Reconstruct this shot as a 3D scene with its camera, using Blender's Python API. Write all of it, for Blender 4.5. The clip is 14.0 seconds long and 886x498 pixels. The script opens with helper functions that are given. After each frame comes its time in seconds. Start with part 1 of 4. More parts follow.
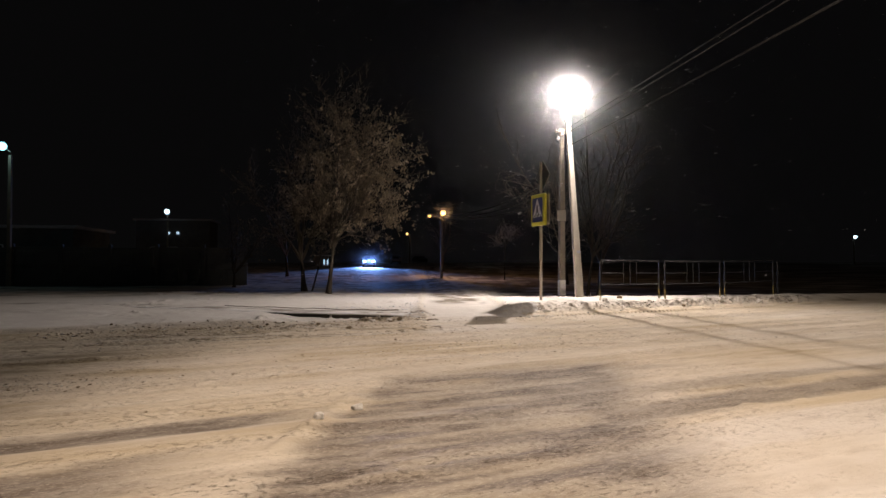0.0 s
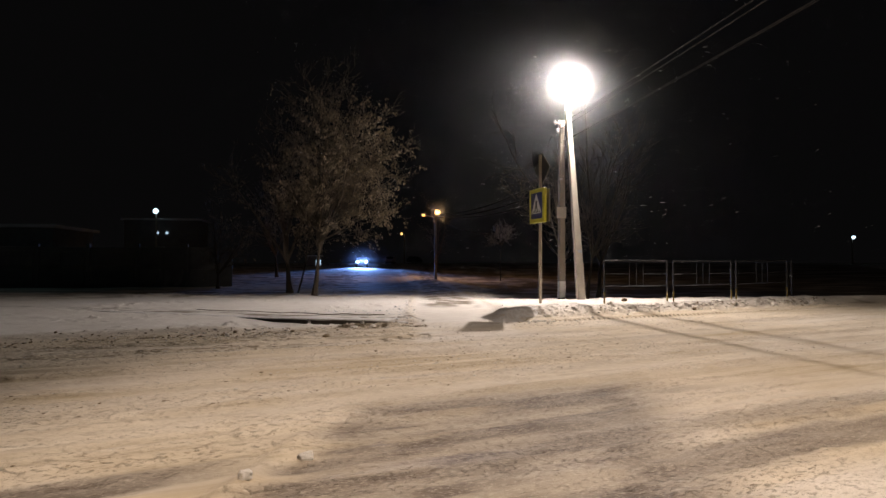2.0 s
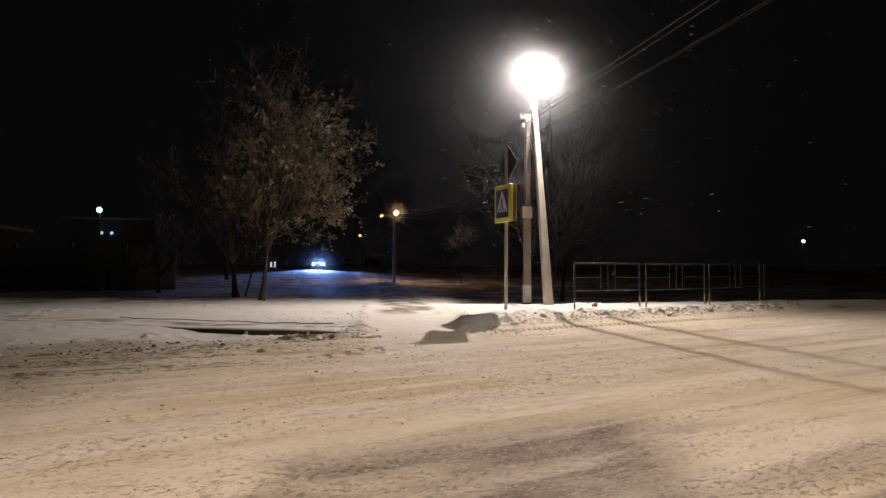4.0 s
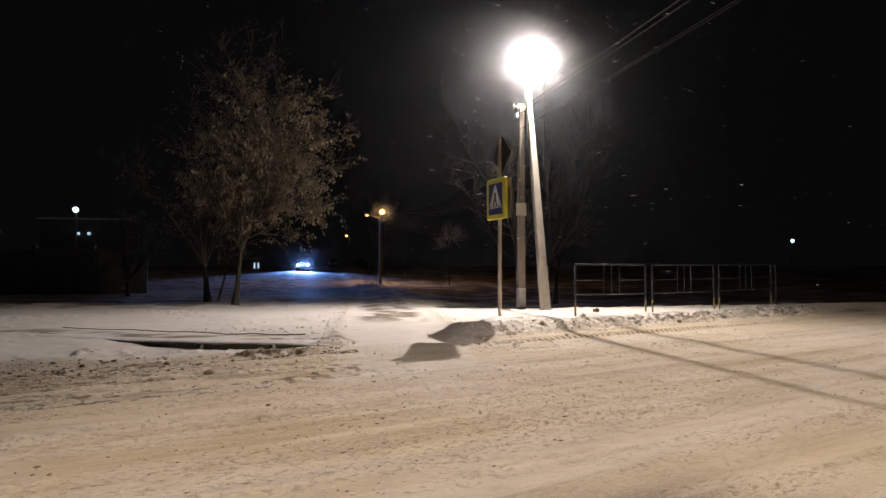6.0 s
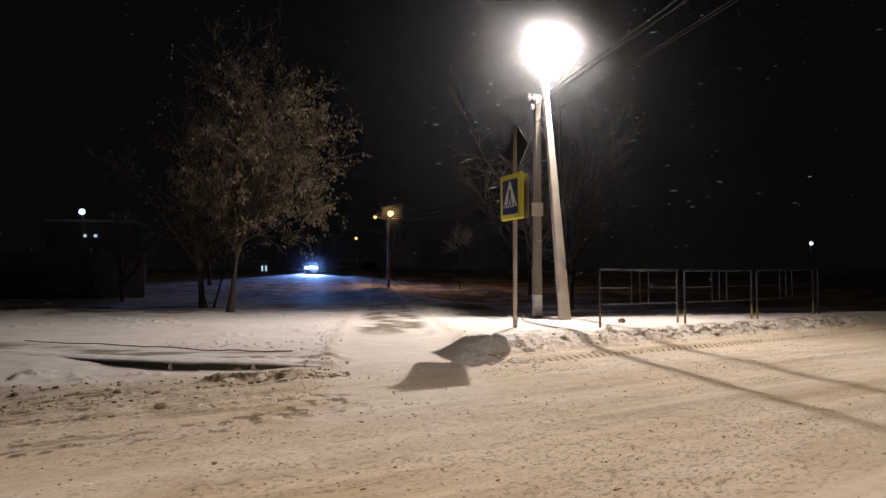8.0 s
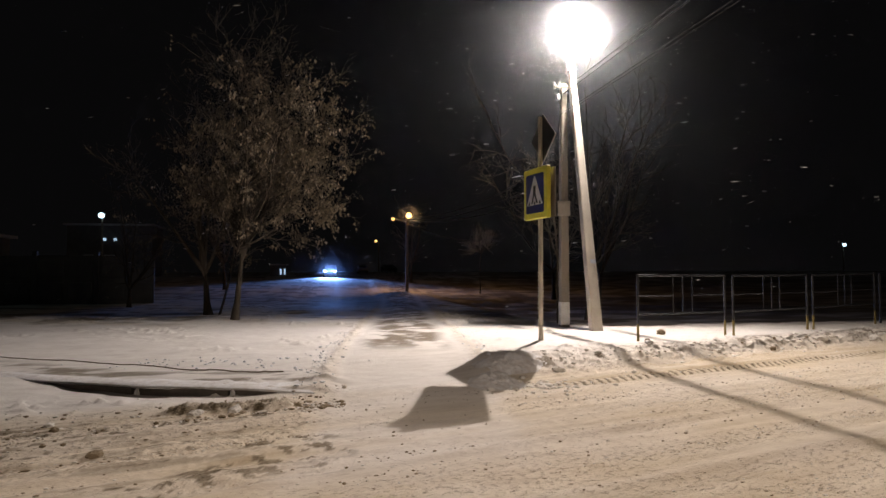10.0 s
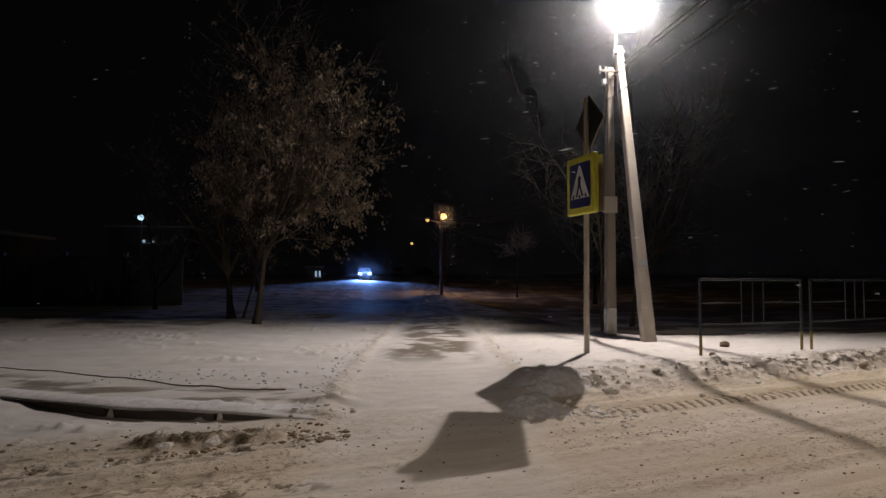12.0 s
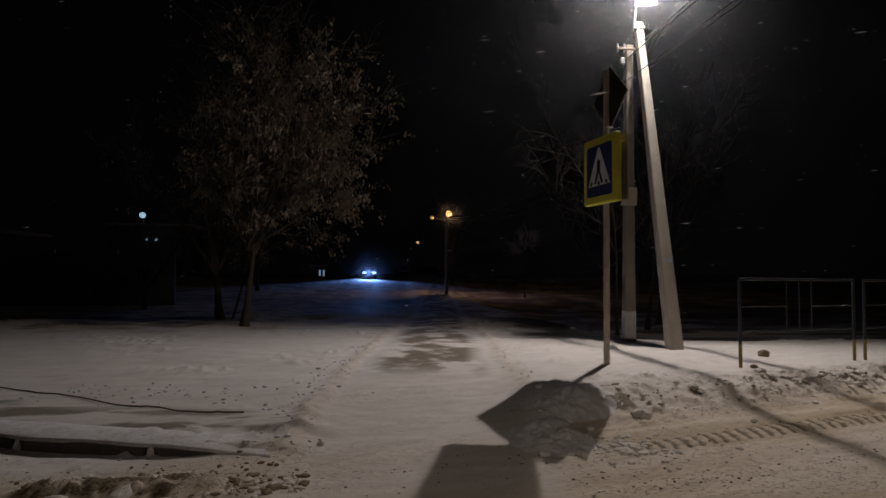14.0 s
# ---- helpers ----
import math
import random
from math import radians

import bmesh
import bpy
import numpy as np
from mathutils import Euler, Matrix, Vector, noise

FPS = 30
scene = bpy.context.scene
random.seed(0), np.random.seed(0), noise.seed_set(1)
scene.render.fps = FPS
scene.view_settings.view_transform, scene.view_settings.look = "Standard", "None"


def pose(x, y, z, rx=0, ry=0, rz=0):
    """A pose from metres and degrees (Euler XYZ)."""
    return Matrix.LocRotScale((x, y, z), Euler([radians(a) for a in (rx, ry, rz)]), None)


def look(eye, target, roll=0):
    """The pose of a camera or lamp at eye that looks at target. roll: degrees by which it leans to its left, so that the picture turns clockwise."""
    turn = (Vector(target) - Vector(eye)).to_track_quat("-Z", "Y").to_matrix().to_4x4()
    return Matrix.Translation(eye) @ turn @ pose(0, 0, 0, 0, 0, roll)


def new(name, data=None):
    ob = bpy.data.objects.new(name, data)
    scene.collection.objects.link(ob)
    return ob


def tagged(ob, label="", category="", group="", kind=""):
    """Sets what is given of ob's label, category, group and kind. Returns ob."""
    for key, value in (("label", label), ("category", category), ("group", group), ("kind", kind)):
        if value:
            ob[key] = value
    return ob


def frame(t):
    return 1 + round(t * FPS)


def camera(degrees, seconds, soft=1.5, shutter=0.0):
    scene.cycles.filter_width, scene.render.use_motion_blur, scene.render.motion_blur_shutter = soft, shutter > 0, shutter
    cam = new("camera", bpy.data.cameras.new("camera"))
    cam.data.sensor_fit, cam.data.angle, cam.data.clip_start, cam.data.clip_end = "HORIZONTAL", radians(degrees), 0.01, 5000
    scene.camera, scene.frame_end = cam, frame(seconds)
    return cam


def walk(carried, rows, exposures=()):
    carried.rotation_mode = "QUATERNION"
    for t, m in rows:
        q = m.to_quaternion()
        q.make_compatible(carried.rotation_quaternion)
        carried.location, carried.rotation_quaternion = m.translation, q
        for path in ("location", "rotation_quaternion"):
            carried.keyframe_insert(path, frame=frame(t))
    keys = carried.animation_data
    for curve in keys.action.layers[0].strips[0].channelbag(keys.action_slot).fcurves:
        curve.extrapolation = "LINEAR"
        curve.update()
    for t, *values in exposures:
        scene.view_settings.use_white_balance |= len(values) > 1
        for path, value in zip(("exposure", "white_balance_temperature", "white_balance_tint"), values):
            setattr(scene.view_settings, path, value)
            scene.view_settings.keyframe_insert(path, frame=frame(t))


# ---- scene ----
cam = camera(69.8, 14.0)
METRES, EYE, TILT, LEAN, TURN = 11.194, 1.5, 0.0, 0.0, -9.0
ROWS = [
    (0.0, 0.0, 0.0, 0.0, 0.0, 1.42, 0.07),
    (0.5, 0.0027, 0.0324, -0.0, 0.02, 1.42, 0.05),
    (1.0, 0.005, 0.0688, -0.0006, 0.01, 1.43, 0.07),
    (1.5, 0.0074, 0.103, -0.0008, -0.09, 1.44, 0.05),
    (2.0, 0.0107, 0.1409, -0.001, -0.41, 1.47, 0.07),
    (2.5, 0.0126, 0.1753, -0.0008, -1.08, 1.5, 0.04),
    (3.0, 0.0152, 0.2144, -0.0012, -2.09, 1.58, 0.01),
    (3.5, 0.016, 0.2503, -0.0007, -3.2, 1.64, -0.04),
    (6.0, 0.0301, 0.4428, 0.0037, -5.14, 1.72, 0.1),
    (6.5, 0.0345, 0.4781, 0.0058, -4.9, 1.75, 0.11),
    (7.0, 0.0381, 0.5157, 0.0072, -4.66, 1.82, 0.06),
    (7.5, 0.0423, 0.5506, 0.0092, -4.42, 1.87, 0.04),
    (8.0, 0.0479, 0.5901, 0.0109, -4.16, 1.94, 0.03),
    (10.5, 0.0701, 0.7639, 0.0175, -1.3, 2.26, 0.08),
    (11.0, 0.0733, 0.7978, 0.0168, -0.2, 2.34, -0.03),
    (11.5, 0.0764, 0.8281, 0.0169, 0.56, 2.37, -0.07),
    (12.0, 0.0798, 0.862, 0.0161, 1.06, 2.44, -0.12),
    (12.5, 0.083, 0.8937, 0.0167, 1.3, 2.41, -0.11),
    (13.0, 0.0857, 0.928, 0.0162, 1.45, 2.4, -0.18),
    (13.5, 0.0873, 0.9599, 0.0163, 1.54, 2.37, -0.2),
    (14.0, 0.0897, 0.9951, 0.0148, 1.69, 2.39, -0.27),
]
walk(cam, [(t, pose(0, 0, EYE, TILT, LEAN, TURN) @ pose(METRES * x, METRES * y, METRES * z, 90 + pitch, roll, yaw)) for t, x, y, z, yaw, pitch, roll in ROWS],
     exposures=[(0.0, 0.05, 6400, 10), (8.0, 0.05, 6380, 10), (10.0, 0.0, 6300, 10), (11.0, -0.42, 6150, 10), (12.0, -0.86, 6100, 10), (13.0, -1.28, 6050, 10), (14.0, -1.76, 6050, 10)])

# ---- light: a winter night, street lamps and one pair of headlights ----
world = bpy.data.worlds.new("night")
scene.world = world
world.use_nodes = True
world.node_tree.nodes["Background"].inputs[0].default_value = (0.75, 0.7, 0.72, 1)
world.node_tree.nodes["Background"].inputs[1].default_value = 0.0030

LAMP = Vector((9.15, 24.42, 8.28))


def spot(name, at, toward, watts, colour, degrees=180, blend=0.15, radius=0.08):
    data = bpy.data.lights.new(name, "SPOT")
    data.energy, data.color, data.spot_size, data.spot_blend, data.shadow_soft_size = watts, colour, radians(degrees), blend, radius
    ob = new(name, data)
    ob.matrix_world = look(at, Vector(at) + Vector(toward))
    return ob


def bulb(name, at, watts, colour, radius=0.1):
    data = bpy.data.lights.new(name, "POINT")
    data.energy, data.color, data.shadow_soft_size = watts, colour, radius
    ob = new(name, data)
    ob.location = at
    return ob


spot("crossing_lamp_light", LAMP, (-0.529, -0.725, -0.45), 7300, (1.0, 0.895, 0.83), 172, 0.84, 0.03)
bulb("crossing_lamp_stray_light", LAMP + Vector((0, -0.12, -0.16)), 620, (1.0, 0.86, 0.70), 0.05)
spot("near_lamp_light", (2.81, 1.0, 10.4), (0.265, 0.209, -0.811), 5500, (1.0, 0.83, 0.69), 105, 0.4, 0.12)
bulb("orange_lamp_light", (9.3, 58.7, 6.15), 650, (1.0, 0.55, 0.22), 0.1)
bulb("teal_lamp_light", (-20.2, 41.4, 8.6), 25, (0.55, 0.95, 1.0), 0.1)
bulb("blue_lamp_light", (-24.0, 92.4, 8.9), 60, (0.7, 0.85, 1.0), 0.1)
for hx in (3.12, 4.32):
    spot("headlight_beam", (hx, 89.8, 2.02), (-0.02, -1, -0.035), 15000, (0.20, 0.38, 1.0), 64, 0.9, 0.06)


# ---- materials ----
def nodes_of(name):
    m = bpy.data.materials.new(name)
    m.use_nodes = True
    nt = m.node_tree
    return m, nt, nt.nodes["Principled BSDF"]


def node(nt, kind, **inputs):
    n = nt.nodes.new(kind)
    for k, v in inputs.items():
        n.inputs[k.replace("_", " ")].default_value = v
    return n


def mixer(nt, fac, a, b):
    n = nt.nodes.new("ShaderNodeMix")
    n.data_type = "RGBA"
    for sock, val in ((n.inputs[0], fac), (n.inputs[6], a), (n.inputs[7], b)):
        if isinstance(val, bpy.types.NodeSocket):
            nt.links.new(val, sock)
        elif isinstance(val, tuple):
            sock.default_value = (*val, 1)
        else:
            sock.default_value = val
    return n.outputs[2]


def ramp(nt, src, lo, hi):
    n = nt.nodes.new("ShaderNodeMapRange")
    nt.links.new(src, n.inputs[0])
    n.inputs[1].default_value, n.inputs[2].default_value = lo, hi
    return n.outputs[0]


def noise_of(nt, scale, stretch=(1, 1, 1), detail=4.0, rough=0.6, turn=0.0):
    """Noise in the object's metres, turned first and then stretched."""
    tc = nt.nodes.new("ShaderNodeTexCoord")
    mp = nt.nodes.new("ShaderNodeMapping")
    mp.vector_type = "TEXTURE"
    mp.inputs[2].default_value = (0, 0, turn)
    mp.inputs[3].default_value = tuple(1 / v for v in stretch)
    nt.links.new(tc.outputs["Object"], mp.inputs[0])
    n = node(nt, "ShaderNodeTexNoise", Scale=scale, Detail=detail, Roughness=rough)
    nt.links.new(mp.outputs[0], n.inputs[0])
    return n.outputs[0]


def times(nt, a, b):
    n = nt.nodes.new("ShaderNodeMath")
    n.operation = "MULTIPLY"
    for sock, val in ((n.inputs[0], a), (n.inputs[1], b)):
        if isinstance(val, bpy.types.NodeSocket):
            nt.links.new(val, sock)
        else:
            sock.default_value = val
    return n.outputs[0]


def plus(nt, a, b):
    n = nt.nodes.new("ShaderNodeMath")
    nt.links.new(a, n.inputs[0])
    nt.links.new(b, n.inputs[1])
    return n.outputs[0]


def bump(nt, bsdf, src, strength, distance=0.01):
    b = node(nt, "ShaderNodeBump", Strength=strength, Distance=distance)
    nt.links.new(src, b.inputs["Height"])
    nt.links.new(b.outputs[0], bsdf.inputs["Normal"])


def surface(name, a, b, scale=6.0, rough=0.7, metal=0.0, relief=0.3, stretch=(1, 1, 1), fine=40.0):
    """Two colours mixed by a coarse and a fine noise, with relief."""
    m, nt, p = nodes_of(name)
    big, small = noise_of(nt, scale, stretch), noise_of(nt, fine, stretch)
    c = mixer(nt, ramp(nt, big, 0.35, 0.65), a, b)
    dark = tuple(v * 0.6 for v in a)
    c = mixer(nt, ramp(nt, small, 0.55, 0.8), c, dark)
    nt.links.new(c, p.inputs["Base Color"])
    p.inputs["Roughness"].default_value, p.inputs["Metallic"].default_value = rough, metal
    if relief:
        bump(nt, p, small, relief, 0.008)
    return m


def glow(name, colour, strength):
    m, nt, p = nodes_of(name)
    p.inputs["Base Color"].default_value = (*colour, 1)
    p.inputs["Emission Color"].default_value = (*colour, 1)
    p.inputs["Emission Strength"].default_value = strength
    return m


def ground_material():
    m, nt, p = nodes_of("snow_ground")

    def attr(n):
        a = nt.nodes.new("ShaderNodeAttribute")
        a.attribute_name = n
        return a.outputs["Fac"]

    turn = radians(16)
    fine, mid = noise_of(nt, 42.0, (0.5, 1, 1), 6.0, 0.7, turn), noise_of(nt, 5.5, (0.35, 1, 1), 5.0, 0.65, turn)
    band = noise_of(nt, 1.5, (0.06, 1, 1), 3.0, 0.6, turn)
    streak = noise_of(nt, 3.4, (0.05, 1, 1), 5.0, 0.6, turn)
    patch = noise_of(nt, 0.8, (0.45, 1, 1), 4.0, 0.6, turn)
    fleck = noise_of(nt, 24.0, (0.34, 1, 1), 3.0, 0.6, turn)
    rough = ramp(nt, plus(nt, band, times(nt, patch, 0.45)), 0.62, 0.86)
    clean = mixer(nt, ramp(nt, mid, 0.35, 0.7), (0.75, 0.70, 0.655), (0.64, 0.58, 0.53))
    clean = mixer(nt, times(nt, ramp(nt, fleck, 0.68, 0.74), ramp(nt, patch, 0.5, 0.6)), clean, (0.34, 0.27, 0.19))
    dirty = mixer(nt, ramp(nt, streak, 0.36, 0.66), (0.46, 0.36, 0.235), (0.70, 0.59, 0.44))
    dirty = mixer(nt, ramp(nt, patch, 0.40, 0.68), dirty, (0.68, 0.58, 0.46))
    dirty = mixer(nt, times(nt, ramp(nt, mid, 0.52, 0.70), 0.5), dirty, (0.44, 0.34, 0.23))
    dirty = mixer(nt, times(nt, ramp(nt, fleck, 0.64, 0.69), times(nt, rough, 0.8)), dirty, (0.22, 0.155, 0.085))
    grit = noise_of(nt, 52.0, (0.5, 1, 1), 3.0, 0.65, turn)
    dirty = mixer(nt, times(nt, ramp(nt, grit, 0.60, 0.66), plus(nt, times(nt, rough, 0.75), times(nt, ramp(nt, streak, 0.45, 0.6), 0.35))), dirty, (0.21, 0.145, 0.075))
    crust = noise_of(nt, 17.0, (0.6, 1, 1), 4.0, 0.65, turn)
    dirty = mixer(nt, times(nt, ramp(nt, crust, 0.58, 0.70), times(nt, rough, 0.35)), dirty, (0.78, 0.71, 0.60))
    c = mixer(nt, attr("dirt"), clean, dirty)
    soil = mixer(nt, ramp(nt, fine, 0.4, 0.6), (0.09, 0.062, 0.033), (0.21, 0.16, 0.10))
    c = mixer(nt, attr("soil"), c, soil)
    ice = mixer(nt, ramp(nt, mid, 0.40, 0.62), (0.135, 0.10, 0.075), (0.26, 0.215, 0.17))
    ice = mixer(nt, ramp(nt, fine, 0.5, 0.72), ice, (0.46, 0.39, 0.31))
    c = mixer(nt, attr("ice"), c, ice)
    nt.links.new(c, p.inputs["Base Color"])
    r = nt.nodes.new("ShaderNodeMapRange")
    nt.links.new(attr("ice"), r.inputs[0])
    r.inputs[3].default_value, r.inputs[4].default_value = 0.9, 0.75
    nt.links.new(r.outputs[0], p.inputs["Roughness"])
    p.inputs["Specular IOR Level"].default_value = 0.25
    lumps = times(nt, times(nt, ramp(nt, noise_of(nt, 30.0, (0.55, 1, 1), 4.0, 0.65, turn), 0.56, 0.70), rough), attr("dirt"))
    bump(nt, p, plus(nt, plus(nt, lumps, times(nt, crust, 0.15)), plus(nt, times(nt, fine, 0.25), times(nt, mid, 0.35))), 0.85, 0.035)
    return m


M_GROUND = ground_material()
M_CLOD = surface("dirty_snow_clod", (0.62, 0.55, 0.46), (0.77, 0.73, 0.68), 9.0, 0.9, 0, 0.6, fine=55)
M_PILE = surface("dirty_snow_pile", (0.60, 0.54, 0.49), (0.76, 0.73, 0.71), 7.0, 0.9, 0, 1.0, fine=24)
M_SOIL = surface("frozen_soil", (0.20, 0.145, 0.085), (0.30, 0.23, 0.15), 12.0, 0.95, 0, 0.6)
M_CONCRETE = surface("weathered_concrete", (0.47, 0.41, 0.33), (0.37, 0.32, 0.255), 3.0, 0.85, 0, 0.35, (1, 1, 0.35), 60)
# Darker than the strut's concrete: the post's shade is put into the colour.
M_POLE = surface("shade_darkened_concrete", (0.27, 0.225, 0.175), (0.20, 0.17, 0.135), 3.0, 0.9, 0, 0.4, (1, 1, 0.3), 60)
M_WHITEWASH = surface("peeling_whitewash", (0.74, 0.72, 0.68), (0.62, 0.58, 0.52), 6.0, 0.85, 0, 0.3)
M_STEEL = surface("grey_painted_steel", (0.30, 0.29, 0.28), (0.40, 0.38, 0.36), 12.0, 0.5, 0.3, 0.15)
M_DARKSTEEL = surface("dark_painted_steel", (0.010, 0.011, 0.014), (0.02, 0.02, 0.023), 15.0, 0.6, 0.0, 0.2)
M_OCHRE = surface("ochre_painted_steel", (0.25, 0.18, 0.04), (0.18, 0.13, 0.035), 15.0, 0.55, 0.1, 0.2)
M_YELLOW = surface("yellow_reflective_sheet", (0.62, 0.58, 0.06), (0.56, 0.51, 0.06), 5.0, 0.45, 0, 0.0, fine=30)
M_BLUE = surface("blue_reflective_sheet", (0.018, 0.025, 0.11), (0.022, 0.03, 0.13), 8.0, 0.4, 0, 0.0)
M_WHITE = surface("white_reflective_sheet", (0.72, 0.72, 0.74), (0.64, 0.64, 0.66), 8.0, 0.45, 0, 0.0)
M_BLACK = surface("black_sign_film", (0.012, 0.012, 0.014), (0.02, 0.02, 0.02), 8.0, 0.4, 0, 0.0)
M_CABLE = surface("frosted_cable", (0.05, 0.048, 0.046), (0.09, 0.088, 0.086), 9.0, 0.9, 0, 0.2)
M_CABLE.node_tree.nodes["Principled BSDF"].inputs["Specular IOR Level"].default_value = 0.1
M_BARK = surface("dark_rough_bark", (0.055, 0.042, 0.03), (0.09, 0.07, 0.05), 7.0, 0.95, 0, 0.7, (1, 1, 0.25), 30)
M_TWIG = surface("thin_bark", (0.10, 0.078, 0.055), (0.155, 0.125, 0.088), 12.0, 0.9, 0, 0.0)
M_LEAF = surface("withered_leaf", (0.26, 0.20, 0.13), (0.16, 0.125, 0.085), 1.3, 0.8, 0, 0.0, fine=4)
# Twig colour raised to stand in for lamplight on the small far tree.
M_PALE = surface("lamplit_pale_twig", (0.34, 0.32, 0.30), (0.44, 0.42, 0.40), 9.0, 0.9, 0, 0.0)
M_KERB = surface("dark_kerbstone", (0.075, 0.062, 0.048), (0.11, 0.09, 0.07), 9.0, 0.9, 0, 0.6)
M_WOOD = surface("weathered_wood", (0.16, 0.12, 0.075), (0.24, 0.18, 0.12), 9.0, 0.9, 0, 0.4, (0.2, 1, 1))
M_WALL = surface("grey_concrete_panel", (0.14, 0.135, 0.13), (0.10, 0.098, 0.095), 1.2, 0.9, 0, 0.2)
M_ROOF = surface("snowy_roof", (0.5, 0.5, 0.52), (0.4, 0.4, 0.42), 2.0, 0.9, 0, 0.2)
M_CARPAINT = surface("dark_car_paint", (0.03, 0.035, 0.045), (0.04, 0.045, 0.055), 5.0, 0.3, 0.3, 0.0)
M_CARLIGHT = surface("silver_car_paint", (0.42, 0.42, 0.44), (0.5, 0.5, 0.52), 5.0, 0.35, 0.3, 0.0)
M_TYRE = surface("black_rubber", (0.02, 0.02, 0.02), (0.03, 0.03, 0.03), 9.0, 0.9, 0, 0.0)
M_GLASS = surface("dark_car_glass", (0.015, 0.018, 0.022), (0.02, 0.02, 0.025), 4.0, 0.1, 0, 0.0)
M_LED = glow("white_led_panel", (1.0, 0.95, 0.93), 60)
M_ORANGE = glow("orange_lamp_glass", (1.0, 0.55, 0.18), 6)
M_ORANGE_DIM = glow("dim_orange_lamp_glass", (1.0, 0.55, 0.16), 2.2)
M_TEAL = glow("teal_white_lamp_glass", (0.35, 0.9, 1.0), 3)
M_BLUEWHITE = glow("blue_white_lamp_glass", (0.6, 0.85, 1.0), 2.5)
M_HEAD = glow("xenon_headlight", (0.40, 0.58, 1.0), 9)
M_MARKER = glow("small_white_light", (0.6, 0.8, 1.0), 0.8)


# ---- mesh helpers ----
def mesh_of(name, bm, material):
    me = bpy.data.meshes.new(name)
    bm.to_mesh(me)
    bm.free()
    me.materials.append(material)
    return me


def part(name, bm, material, parent=None, label=""):
    ob = new(name, mesh_of(name, bm, material))
    ob.parent = parent
    return tagged(ob, label)


def share(name, me, parent, m):
    ob = new(name, me)
    ob.parent = parent
    ob.matrix_basis = m
    return ob


def from_arrays(name, verts, faces, material, smooth=True):
    me = bpy.data.meshes.new(name)
    me.from_pydata([tuple(v) for v in verts], [], [tuple(f) for f in faces])
    me.materials.append(material)
    if smooth:
        me.polygons.foreach_set("use_smooth", [True] * len(me.polygons))
    me.update()
    return me


def box(bm, m, sx, sy, sz, bevel=0.0):
    """A box sx x sy x sz centred on m's origin."""
    made = bmesh.ops.create_cube(bm, size=1.0, matrix=m @ Matrix.Diagonal((sx, sy, sz, 1)))
    if bevel:
        edges = {e for v in made["verts"] for e in v.link_edges}
        bmesh.ops.bevel(bm, geom=list(edges), offset=bevel, segments=2, affect="EDGES", profile=0.5)
    return bm


def boxed(sx, sy, sz, m=Matrix(), bevel=0.0):
    return box(bmesh.new(), m, sx, sy, sz, bevel)


def rod(bm, a, b, r1, r2=None, sides=10):
    """A tapered round bar from a to b."""
    a, b = Vector(a), Vector(b)
    m = Matrix.Translation((a + b) / 2) @ (b - a).to_track_quat("Z", "Y").to_matrix().to_4x4()
    bmesh.ops.create_cone(bm, cap_ends=True, segments=sides, radius1=r1, radius2=r1 if r2 is None else r2, depth=(b - a).length, matrix=m)
    return bm


def rodded(a, b, r1, r2=None, sides=10):
    return rod(bmesh.new(), a, b, r1, r2, sides)


def beam(a, b, wa, da, wb, db, side=(1, 0, 0), bevel=0.02):
    """A four-sided tapered beam from a to b: widths across `side`, depths across the other way."""
    a, b = Vector(a), Vector(b)
    z = (b - a).normalized()
    x = (Vector(side) - z * z.dot(Vector(side))).normalized()
    y = z.cross(x)
    bm = bmesh.new()
    rings = []
    for p, w, d in ((a, wa, da), (b, wb, db)):
        rings.append([bm.verts.new(p + x * sx * w / 2 + y * sy * d / 2) for sx, sy in ((-1, -1), (1, -1), (1, 1), (-1, 1))])
    for i in range(4):
        j = (i + 1) % 4
        bm.faces.new((rings[0][i], rings[0][j], rings[1][j], rings[1][i]))
    bm.faces.new(rings[0][::-1]), bm.faces.new(rings[1])
    bmesh.ops.recalc_face_normals(bm, faces=bm.faces)
    bmesh.ops.bevel(bm, geom=list(bm.edges), offset=bevel, segments=2, affect="EDGES", profile=0.5)
    return bm


def thing(name, at, label, category, group="", turn=0.0):
    ob = new(name)
    ob.matrix_world = pose(*at, 0, 0, turn)
    return tagged(ob, label, category, group)


# ---- noise on arrays ----
def lattice(i, j, seed):
    h = np.sin(i * 127.1 + j * 311.7 + seed * 74.7) * 43758.5453
    return h - np.floor(h)


def vnoise(x, y, seed):
    i, j = np.floor(x), np.floor(y)
    u, w = x - i, y - j
    u, w = u * u * (3 - 2 * u), w * w * (3 - 2 * w)
    return ((lattice(i, j, seed) * (1 - u) + lattice(i + 1, j, seed) * u) * (1 - w)
            + (lattice(i, j + 1, seed) * (1 - u) + lattice(i + 1, j + 1, seed) * u) * w)


def fbm(x, y, seed, octaves=4):
    total, amp, norm = 0, 1.0, 0
    for k in range(octaves):
        total, norm = total + amp * vnoise(x * 2 ** k, y * 2 ** k, seed + k), norm + amp
        amp *= 0.55
    return total / norm


def step(a, b, x):
    t = np.clip((x - a) / (b - a), 0, 1)
    return t * t * (3 - 2 * t)


# ---- the ground ----
COS, SIN = math.cos(radians(16)), math.sin(radians(16))
KERB_X = np.array([-9.0, -5.0, -3.75, -2.6, -1.7, -0.3, 1.76, 3.0])
KERB_Y = np.array([22.6, 19.95, 19.15, 18.4, 17.85, 17.1, 16.5, 16.2])


